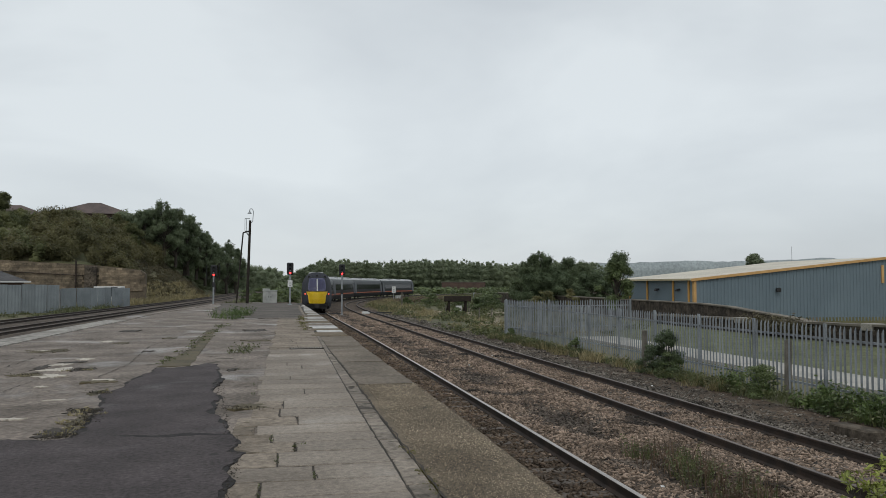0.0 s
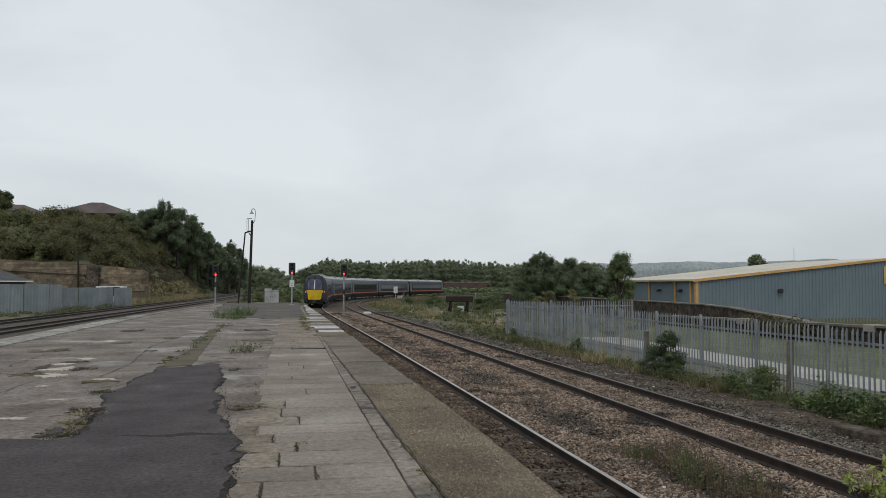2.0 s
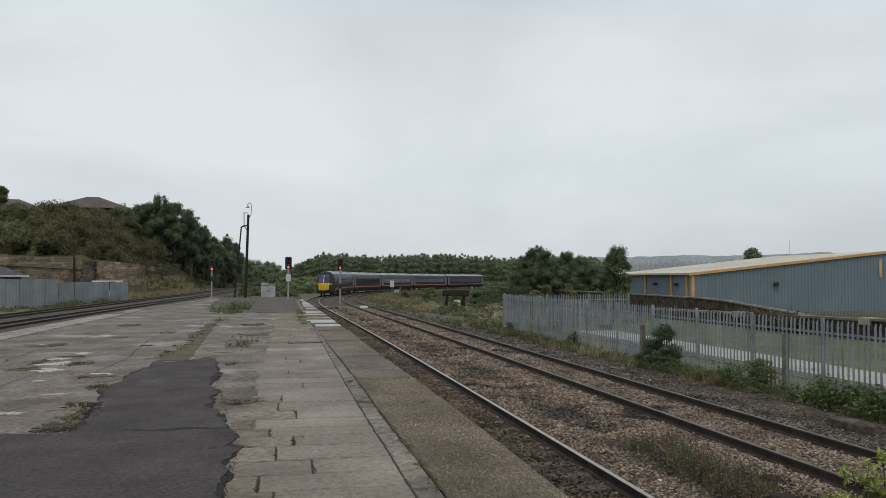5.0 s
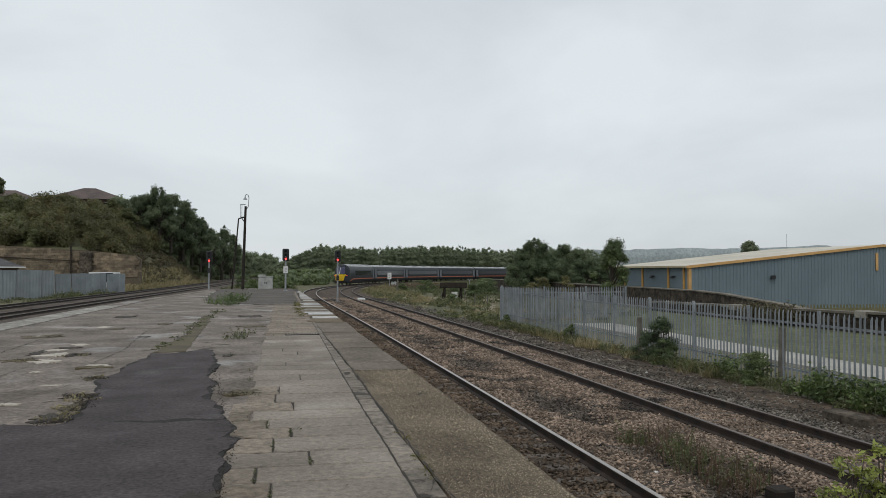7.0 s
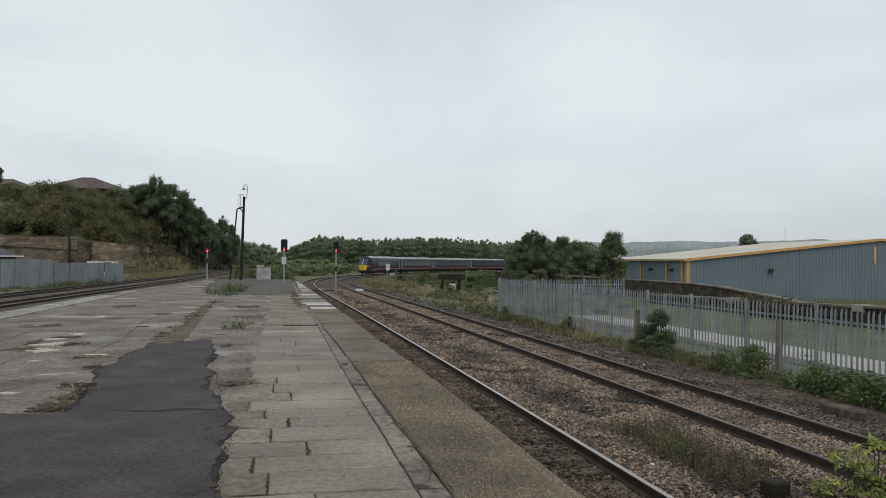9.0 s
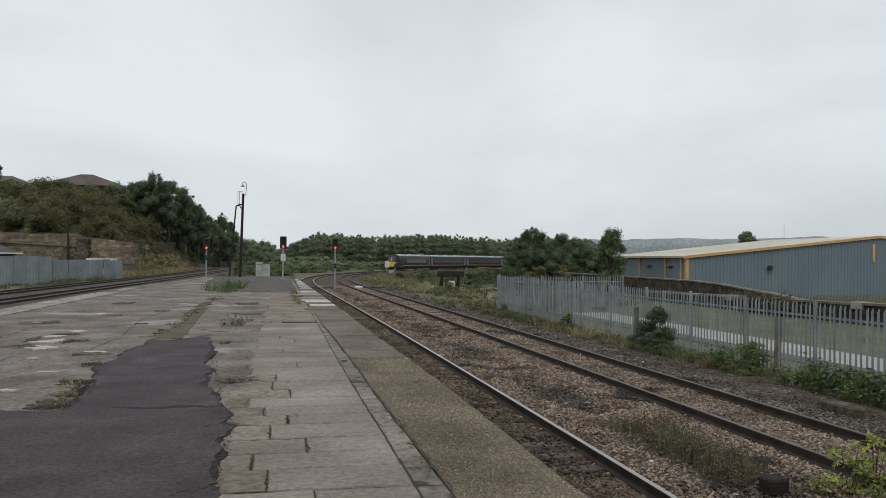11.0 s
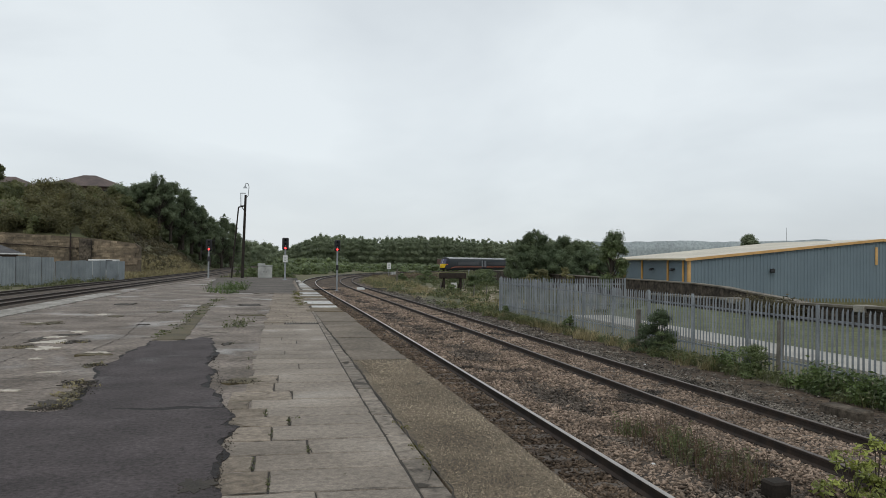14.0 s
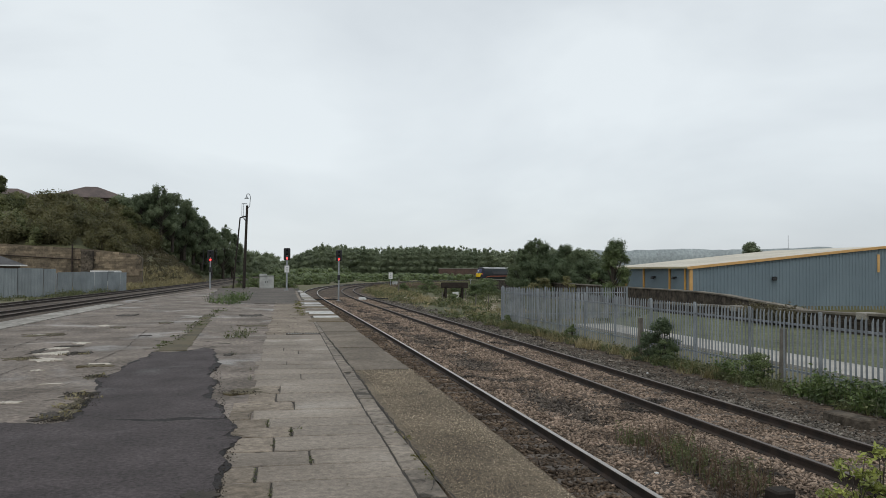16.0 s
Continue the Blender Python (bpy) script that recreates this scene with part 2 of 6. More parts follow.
    "gutter": mat("gutter_cream", (0.55, 0.47, 0.30), (0.45, 0.38, 0.24), 0.6, 0, 1, 20, 0.05),
    "dry_grass": leaf_mat("dry_grass", (0.34, 0.285, 0.150), (0.21, 0.185, 0.090), 0.5),
    "weed": leaf_mat("weed", (0.150, 0.165, 0.068), (0.085, 0.096, 0.042), 1.5, 0.35),
    "dead": leaf_mat("dead_stems", (0.17, 0.115, 0.075), (0.09, 0.064, 0.043), 2.0),
    # pale blue-grey base: distance haze is painted into the hills' colour
    "hill": mat("hazed_far_hill", (0.36, 0.40, 0.405), (0.28, 0.315, 0.32), 0.95, 0, 0.01, 0.2, 0.0),
    "body": mat("train_blue", (0.024, 0.029, 0.032), (0.018, 0.022, 0.025), 0.4, 0, 1, 20, 0.0, local=True, spec=0.10),
    # grey roof, made lighter with the sky's reflection put into its colour
    "train_roof": mat("train_roof", (0.44, 0.45, 0.45), (0.33, 0.34, 0.34), 0.6, 0, 1, 20, 0.0, local=True, spec=0.1),
    "train_face": mat("train_face", (0.042, 0.044, 0.052), (0.030, 0.032, 0.040), 0.5, 0, 1, 20, 0.0, local=True, spec=0.1),
    "train_red": mat("train_stripe", (0.52, 0.115, 0.035), (0.45, 0.09, 0.03), 0.35, 0, 1, 20, 0.0, local=True),
    "train_yellow": mat("train_yellow", (0.97, 0.68, 0.008), (0.93, 0.62, 0.008), 0.4, 0, 1, 20, 0.0, local=True),
    "train_under": mat("train_under", (0.030, 0.027, 0.025), (0.016, 0.015, 0.014), 0.8, 0, 2, 20, 0.2, local=True),
    "glass": mat("dark_glass", (0.010, 0.011, 0.014), (0.008, 0.009, 0.012), 0.12, 0, 1, 20, 0.0, local=True, spec=0.15),
    # bluish base colour paints the sky's reflection into the windscreen
    "screen": mat("sky_screen_glass", (0.13, 0.13, 0.23), (0.10, 0.10, 0.19), 0.1, 0, 1, 20, 0.0, local=True, spec=0.5),
    "door": mat("train_door", (0.19, 0.20, 0.21), (0.13, 0.14, 0.15), 0.5, 0, 1, 20, 0.0, local=True, spec=0.1),
    "red_light": glow("red_lamp", (1.0, 0.03, 0.03), 6.0),
    "tail_light": glow("tail_lamp", (1.0, 0.12, 0.08), 0.7),
}


# ---- building helpers ----
def mesh_of(bm, name, material, smooth=False):
    me = bpy.data.meshes.new(name)
    bmesh.ops.recalc_face_normals(bm, faces=bm.faces[:])
    bm.to_mesh(me)
    bm.free()
    for mm in (material if isinstance(material, (list, tuple)) else [material]):
        me.materials.append(M[mm])
    if smooth:
        me.shade_smooth()
    return me


def part(name, bm, material, parent=None, label="", smooth=False, at=None):
    """One mesh object from a bmesh (or a ready mesh), under a thing or under a part."""
    me = bm if isinstance(bm, bpy.types.Mesh) else mesh_of(bm, name, material, smooth)
    ob = new(name, me)
    if parent:
        ob.parent = parent
    if at is not None:
        ob.matrix_basis = at
    if label:
        tagged(ob, label)
    return ob


def thing(name, m, label, category, group="", kind=""):
    ob = new(name)
    ob.empty_display_size = 0.2
    ob.matrix_basis = m
    return tagged(ob, label, category, group, kind)


def arrays(name, verts, faces, material, smooth=False):
    me = bpy.data.meshes.new(name)
    me.from_pydata([tuple(v) for v in verts], [], [tuple(f) for f in faces])
    me.materials.append(M[material])
    if smooth:
        me.shade_smooth()
    return me


def box(bm, x0, x1, y0, y1, z0, z1, bevel=0.0, m=None, idx=0):
    r = bmesh.ops.create_cube(bm, size=1.0)
    vs = r["verts"]
    for v in vs:
        v.co = Vector((x0 if v.co.x < 0 else x1, y0 if v.co.y < 0 else y1, z0 if v.co.z < 0 else z1))
    fs = {f for v in vs for f in v.link_faces}
    if bevel:
        es = list({e for f in fs for e in f.edges})
        g = bmesh.ops.bevel(bm, geom=es, offset=bevel, segments=1, affect="EDGES")
        vs = list({v for f in g["faces"] for v in f.verts} | {v for v in vs if v.is_valid})
    if m is not None:
        bmesh.ops.transform(bm, matrix=m, verts=[v for v in vs if v.is_valid])
    return vs


def tube(bm, a, b, r0, r1=None, n=10):
    a, b = Vector(a), Vector(b)
    d = b - a
    m = Matrix.Translation((a + b) / 2) @ d.to_track_quat("Z", "Y").to_matrix().to_4x4()
    bmesh.ops.create_cone(bm, cap_ends=True, segments=n, radius1=r0, radius2=r0 if r1 is None else r1, depth=d.length, matrix=m)


def bent_tube(bm, pts, r, n=8):
    for a, b in zip(pts, pts[1:]):
        tube(bm, a, b, r, r, n)


def prism(bm, outline, z0, z1):
    """A flat outline raised from z0 to z1."""
    lo = [bm.verts.new((x, y, z0)) for x, y in outline]
    hi = [bm.verts.new((x, y, z1)) for x, y in outline]
    bm.faces.new(hi)
    bm.faces.new(lo[::-1])
    for i in range(len(lo)):
        j = (i + 1) % len(lo)
        bm.faces.new((lo[i], lo[j], hi[j], hi[i]))


# ---- the running lines ----
RAIL_Z = -0.915
_g = np.arange(-40.0, 460.0, 0.5)
_k = np.where(_g < 0, 0.0, -3.72e-4 + np.clip((_g - 53.34) / 56.37, 0, 1) * (1 / 209.76 + 3.72e-4))
_th = np.concatenate([[0.0], np.cumsum((_k[1:] + _k[:-1]) / 2 * 0.5)])
_th -= np.interp(0.0, _g, _th)
_x = np.concatenate([[0.0], np.cumsum(np.sin((_th[1:] + _th[:-1]) / 2) * 0.5)])
_y = np.concatenate([[0.0], np.cumsum(np.cos((_th[1:] + _th[:-1]) / 2) * 0.5)])
_x -= np.interp(0.0, _g, _x)
_y -= np.interp(0.0, _g, _y)
NEAR_X, FAR_X = 3.532, 7.972


def line_at(s, x0, off=0.0):
    """Place and heading on a running line that starts at x0, off metres to its right."""
    th = float(np.interp(s, _g, _th))
    return (x0 + float(np.interp(s, _g, _x)) + off * math.cos(th), float(np.interp(s, _g, _y)) - off * math.sin(th), th)


LEFT_Y = [-60, 0, 20, 50, 75, 100, 140, 200, 300, 420]
LEFT_X = [-17.4, -17.0, -16.6, -15.9, -14.9, -13.7, -12.0, -10.5, -12.0, -22.0]


def left_at(y, off=0.0):
    return float(np.interp(y, LEFT_Y, LEFT_X)) + off


def smooth01(a, b, v):
    t = np.clip((v - a) / (b - a), 0, 1)
    return t * t * (3 - 2 * t)


def toe_x(y):
    """Where the bank on the left meets the flat."""
    return float(np.interp(y, [100, 131, 150, 170, 190, 230, 300, 420], [-21, -22, -21.5, -20.5, -19.8, -20.5, -24, -30]))


def ground_z(x, y):
    """Height of the land: flat along the railway, a steep bank on the left behind a wall, a rise far off."""
    x, y = np.asarray(x, float), np.asarray(y, float)
    toe = np.interp(y, [100, 131, 150, 170, 190, 230, 300, 420], [-21, -22, -21.5, -20.5, -19.8, -20.5, -24, -30])
    side = 0.74 * np.clip(toe - x, 0, None)
    back = np.where(y > 130.6, 5.6 + 0.30 * (y - 131), 0.0)
    cap = 13.0 + 2.0 * smooth01(40, 90, -x)
    z = np.minimum(np.minimum(side, back), cap) * (1 - smooth01(215, 330, y))
    yard = (x > 26.62) & (x < 120) & (y > 6) & (y < 63.2)
    return np.where(yard, -2.7, -1.22 + z)


# ---- land ----
def make_ground():
    xs = np.unique(np.concatenate([[-3000, -1500, -800, -500, -350, -250], np.arange(-200, -60, 8.0), np.arange(-60, -14, 1.6), np.arange(-14, 220, 12.0), [26.6, 26.7],
                                   [220, 260, 320, 400, 600, 900, 1600, 3000]]))
    ys = np.unique(np.concatenate([[-2000, -800, -300, -100, -50], np.arange(-20, 90, 22.0), [5.9, 6.1, 63.1, 63.3], [98, 106, 114, 122, 130.5, 130.7], np.arange(134, 360, 6.0),
                                   [380, 420, 470, 520, 600, 800, 1200, 2000, 4000]]))
    gx, gy = np.meshgrid(xs, ys)
    gz = ground_z(gx, gy)
    n = len(xs)
    faces = [(j * n + i, j * n + i + 1, (j + 1) * n + i + 1, (j + 1) * n + i) for j in range(len(ys) - 1) for i in range(n - 1)]
    ob = part("ground", arrays("ground", np.c_[gx.ravel(), gy.ravel(), gz.ravel()], faces, "ground", True), None)
    tagged(ob, "rough grassy railway land with bare earth patches", "ground", kind="structure")


def make_ballast():
    """The two-track bed, low shoulders and a shallow dip between the lines."""
    prof = [(-1.5, -1.19), (-0.9, -1.09), (0.0, -1.075), (0.75, -1.085), (1.35, -1.045), (2.1, -1.125), (2.9, -1.05), (3.7, -1.085), (4.45, -1.075),
            (5.2, -1.085), (6.0, -1.12), (6.9, -1.20), (7.4, -1.24)]
    ss = np.concatenate([np.arange(-30, 60, 0.5), np.arange(60, 420, 2.0)])
    dense = []
    for a, b in zip(prof, prof[1:]):
        for k in range(3):
            t = k / 3
            dense.append((a[0] + (b[0] - a[0]) * t, a[1] + (b[1] - a[1]) * t))
    dense.append(prof[-1])
    verts = []
    for s in ss:
        for off, z in dense:
            x, y, _ = line_at(s, NEAR_X, off)
            verts.append((x, y, z + 0.035 * noise.noise((x * 1.3, y * 1.3, 0)) + 0.02 * noise.noise((x * 4, y * 4, 3))))
    n = len(dense)
    faces = [(j * n + i, j * n + i + 1, (j + 1) * n + i + 1, (j + 1) * n + i) for j in range(len(ss) - 1) for i in range(n - 1)]
    ob = part("track_bed", arrays("track_bed", verts, faces, "ballast", True), None)
    tagged(ob, "brown stone ballast bed under two railway lines", "ballast", kind="structure")


RAIL_PROFILE = [(-0.07, -0.159), (0.07, -0.159), (0.07, -0.145), (0.012, -0.125), (0.012, -0.045), (0.036, -0.035), (0.036, -0.006), (0.028, 0.0),
                (-0.028, 0.0), (-0.036, -0.006), (-0.036, -0.035), (-0.012, -0.045), (-0.012, -0.125), (-0.07, -0.145)]


def rail_mesh(points, name, shine="rail_top"):
    """A flat-bottomed rail swept along points (x, y, heading)."""
    verts, faces, mats = [], [], []
    n = len(RAIL_PROFILE)
    for x, y, th in points:
        for a, z in RAIL_PROFILE:
            verts.append((x + a * math.cos(th), y - a * math.sin(th), RAIL_Z + z))
    for j in range(len(points) - 1):
        for i in range(n):
            k = (i + 1) % n
            faces.append((j * n + i, j * n + k, (j + 1) * n + k, (j + 1) * n + i))
            mats.append(1 if 6 <= i <= 8 else 0)
    me = arrays(name, verts, faces, "rail_side")
    me.materials.append(M[shine])
    me.polygons.foreach_set("material_index", mats)
    bm = bmesh.new()
    bm.from_mesh(me)
    bmesh.ops.recalc_face_normals(bm, faces=bm.faces[:])
    bm.to_mesh(me)
    bm.free()
    return me


def make_tracks():
    stations = np.concatenate([np.arange(-30, 50, 5.0), np.arange(50, 420, 2.0)])
    bm = bmesh.new()
    box(bm, -1.25, 1.25, -0.125, 0.125, -0.30, -0.165 + 0.012, 0.01)
    sleeper = mesh_of(bm, "sleeper", "sleeper")
    for x0, label in ((NEAR_X, "worn railway track with bright railheads beside the platform"), (FAR_X, "rusty railway track with dull brown rails")):
        t = thing("railway_track", pose(0, 0, 0), label, "railway track", "parallel running lines", "structure")
        for off in (-0.7525, 0.7525):
            part("rail", rail_mesh([line_at(s, x0, off) for s in stations], "rail", "rail_top" if x0 == NEAR_X else "rail_dull"), None, t)
        for k in range(130):
            x, y, th = line_at(-6 + 0.7 * k, x0)
            part("sleeper", sleeper, None, t, at=pose(x, y, RAIL_Z, 0, 0, -math.degrees(th)))
    # the lines on the far side of the platform
    ys = np.arange(-40, 420, 4.0)
    for off0 in (0.0, -4.3):
        t = thing("railway_track", pose(0, 0, 0), "dark rusty railway track curving away past the platform", "railway track", "lines behind the platform", "structure")
        for off in (-0.7525, 0.7525):
            pts = []
            for y in ys:
                th = math.atan2(left_at(y + 2) - left_at(y - 2), 4)
                pts.append((left_at(y, off0 + off), y, th))
            part("rail", rail_mesh(pts, "rail", "rail_dull"), None, t)
        for k in range(170):
            y = 30 + 0.75 * k
            part("sleeper", sleeper, None, t, at=pose(left_at(y, off0), y, RAIL_Z, 0, 0, -math.degrees(math.atan2(left_at(y + 2) - left_at(y - 2), 4))))
    verts = []
    for y in ys:
        for o, z in ((3.0, -1.2), (1.9, -1.08), (-6.2, -1.08), (-7.5, -1.2)):
            verts.append((left_at(y, o), y, z + 0.03 * noise.noise((o, y * 0.7, 1))))
    faces = [(j * 4 + i, j * 4 + i + 1, j * 4 + i + 5, j * 4 + i + 4) for j in range(len(ys) - 1) for i in range(3)]
    ob = part("track_bed", arrays("track_bed", verts, faces, "dark_bed", True), None)
    tagged(ob, "dark oily ballast bed under the far lines", "ballast", kind="structure")


# ---- the platform ----
LEFT_EDGE = [(-30, -8.6), (20, -8.6), (33, -8.5), (45, -8.2), (54, -7.5), (62, -6.9), (74, -6.2)]


def left_edge(y):
    return float(np.interp(y, [a for a, _ in LEFT_EDGE], [b for _, b in LEFT_EDGE]))


def right_edge(y):
    return 2.09 + (float(np.interp(y, _y, _x)) if y > 0 else 0.0)


def make_platform():
    t = thing("platform", pose(0, 0, 0), "old weathered station platform of concrete and patched asphalt", "platform", kind="structure")
    ys = np.arange(-14, 74.1, 2.0)
    bm = bmesh.new()
    prism(bm, [(left_edge(y), y) for y in ys] + [(right_edge(y) , y) for y in ys[::-1]], -1.25, -0.045)
    part("core", bm, "concrete", t)
    return t


def rag(pts, amount, step, seed):
    """An outline with a ragged edge."""
    out = []
    for (x0, y0), (x1, y1) in zip(pts, pts[1:] + pts[:1]):
        d = math.hypot(x1 - x0, y1 - y0)
        k = max(1, int(d / step))
        for i in range(k):
            x, y = x0 + (x1 - x0) * i / k, y0 + (y1 - y0) * i / k
            out.append((x + amount * noise.noise((x * 2.3, y * 2.3, seed)) + 0.4 * amount * noise.noise((x * 9, y * 9, seed)),
                        y + 1.5 * amount * noise.noise((x * 2.3, y * 2.3, seed + 7)) + 0.5 * amount * noise.noise((x * 9, y * 9, seed + 9))))
    return out


def blotch(x, y, rx, ry, seed):
    """A broken outline with lobes and bays, for earth and loose pieces."""
    out = []
    for i in range(64):
        a = 2 * math.pi * i / 64
        u, v = math.cos(a), math.sin(a)
        q = 0.85 + 0.75 * noise.noise((u * 1.6, v * 1.6, seed)) + 0.5 * noise.noise((u * 4.5, v * 4.5, seed + 3)) + 0.3 * noise.noise((u * 11, v * 11, seed + 5))
        q = max(0.18, q)
        out.append((x + rx * u * q, y + ry * v * q))
    return out


def make_slabs(t):
    """Paving slabs in broken bond between the asphalt and the kerb line."""
    rng = random.Random(3)

    def slab(w, d, material="slab"):
        bm = bmesh.new()
        k = 0.008
        nx, ny = 7, 4
        ring = [(-w / 2 + w * i / nx, -d / 2) for i in range(nx)] + [(w / 2, -d / 2 + d * i / ny) for i in range(ny)] + \
               [(w / 2 - w * i / nx, d / 2) for i in range(nx)] + [(-w / 2, d / 2 - d * i / ny) for i in range(ny)]
        lo = [bm.verts.new((x, y, -0.03)) for x, y in ring]
        hi, inn = [], []
        for x, y in ring:
            j = rng.uniform(0.0, 0.008) + (rng.uniform(0, 0.03) if rng.random() < 0.12 else 0)
            q = 1 - j / max(abs(x), abs(y), 0.1)
            hi.append(bm.verts.new((x * q, y * q, -0.008)))
            inn.append(bm.verts.new((x * q * (1 - k / (w / 2)), y * q * (1 - k / (d / 2)), 0.0)))
        n = len(ring)
        for a, b in ((lo, hi), (hi, inn)):
            for i in range(n):
                bm.faces.new((a[i], a[(i + 1) % n], b[(i + 1) % n], b[i]))
        bm.faces.new(inn)
        return mesh_of(bm, "slab", material)

    # courses: the far joint of each and where it is split across
    rows = [(-13.9 + 0.6 * i, (rng.uniform(-0.3, 0.4),)) for i in range(29)]
    rows += [(3.5, (0.2,)), (4.1, (-0.2,)), (4.7, (0.3,)), (5.3, (0.0,)), (5.9, (0.25,)),
            (6.54, (-0.09,)), (7.07, (-0.22,)), (7.64, (0.24,)), (8.28, (-0.09,)), (8.78, (0.08,)), (9.28, (-0.17,)), (9.85, (-0.36,)), (10.48, (0.13,)), (11.17, (-0.1,)), (11.9, (-0.05,))]
    y = 11.9
    while y < 66:
        y += rng.choice((0.58, 0.62, 0.62, 0.66))
        rows.append((y, (rng.uniform(-0.3, 0.4),) if rng.random() < 0.6 else ()))
    for (y0, _), (y1, splits) in zip(rows, rows[1:]):
        right = float(np.interp(y0, [5.8, 9.8, 13, 26], [1.0, 0.96, 0.94, 0.92])) - 0.004
        left = -0.62 if y0 < 10.4 else -0.46 + rng.uniform(-0.06, 0.06)
        xs = [left] + list(splits) + [right]
        for xa, xb in zip(xs, xs[1:]):
            w, d = round(xb - xa - (rng.choice((0.006, 0.010, 0.014)) if y0 < 11 else 0.004), 3), round(y1 - y0 - rng.choice((0.012, 0.020, 0.030)), 3)
            me = slab(w, d, "slab_brown" if (xb < 0.2 and y0 < 12.5) or y0 > 21 else "slab")
            part("slab", me, None, t, at=pose((xa + xb) / 2, (y0 + y1) / 2, -0.004 + rng.uniform(-0.003, 0.003), rng.uniform(-0.22, 0.22), rng.uniform(-0.22, 0.22), rng.uniform(-0.25, 0.25)))
    # kerb stones between the slabs and the gravel finish, narrowing away
    y = -13.9
    while y < 26.3:
        d = rng.choice((0.85, 0.915, 1.0))
        xa = float(np.interp(y, [5.8, 9.8, 13, 26], [1.0, 0.96, 0.94, 0.92])) + rng.uniform(0, 0.005)
        xb = float(np.interp(y, [5.8, 8, 13, 20, 26], [1.235, 1.195, 1.165, 1.07, 1.02])) - rng.uniform(0.012, 0.026)
        part("kerb_stone", slab(round(xb - xa, 3), d - 0.012, "kerb"), None, t, at=pose((xa + xb) / 2, y + d / 2, -0.007 + rng.uniform(-0.006, 0.004), 0, rng.uniform(-1.0, 1.0), rng.uniform(-0.4, 0.4)))
        y += d
    # wet pale boards of stone at the far edge
    y = 26.5
    while y < 66:
        d = rng.choice((0.6, 0.75, 0.9, 1.2))
        xr = right_edge(y) - 0.02
        xl = 0.72 + rng.uniform(-0.05, 0.3) if y < 44 else 0.95 + rng.uniform(-0.05, 0.2)
        bm = bmesh.new()
        box(bm, xl, xr, y, y + d - 0.02, -0.2, 0.004 + rng.uniform(-0.006, 0.004), 0.012)
        part("edge_slab", bm, rng.choice(("wet_slab", "wet_slab", "wet_slab", "kerb", "tan", "pale")) if y > 27.5 else "tan", t, "worn stone edge slab")
        y += d


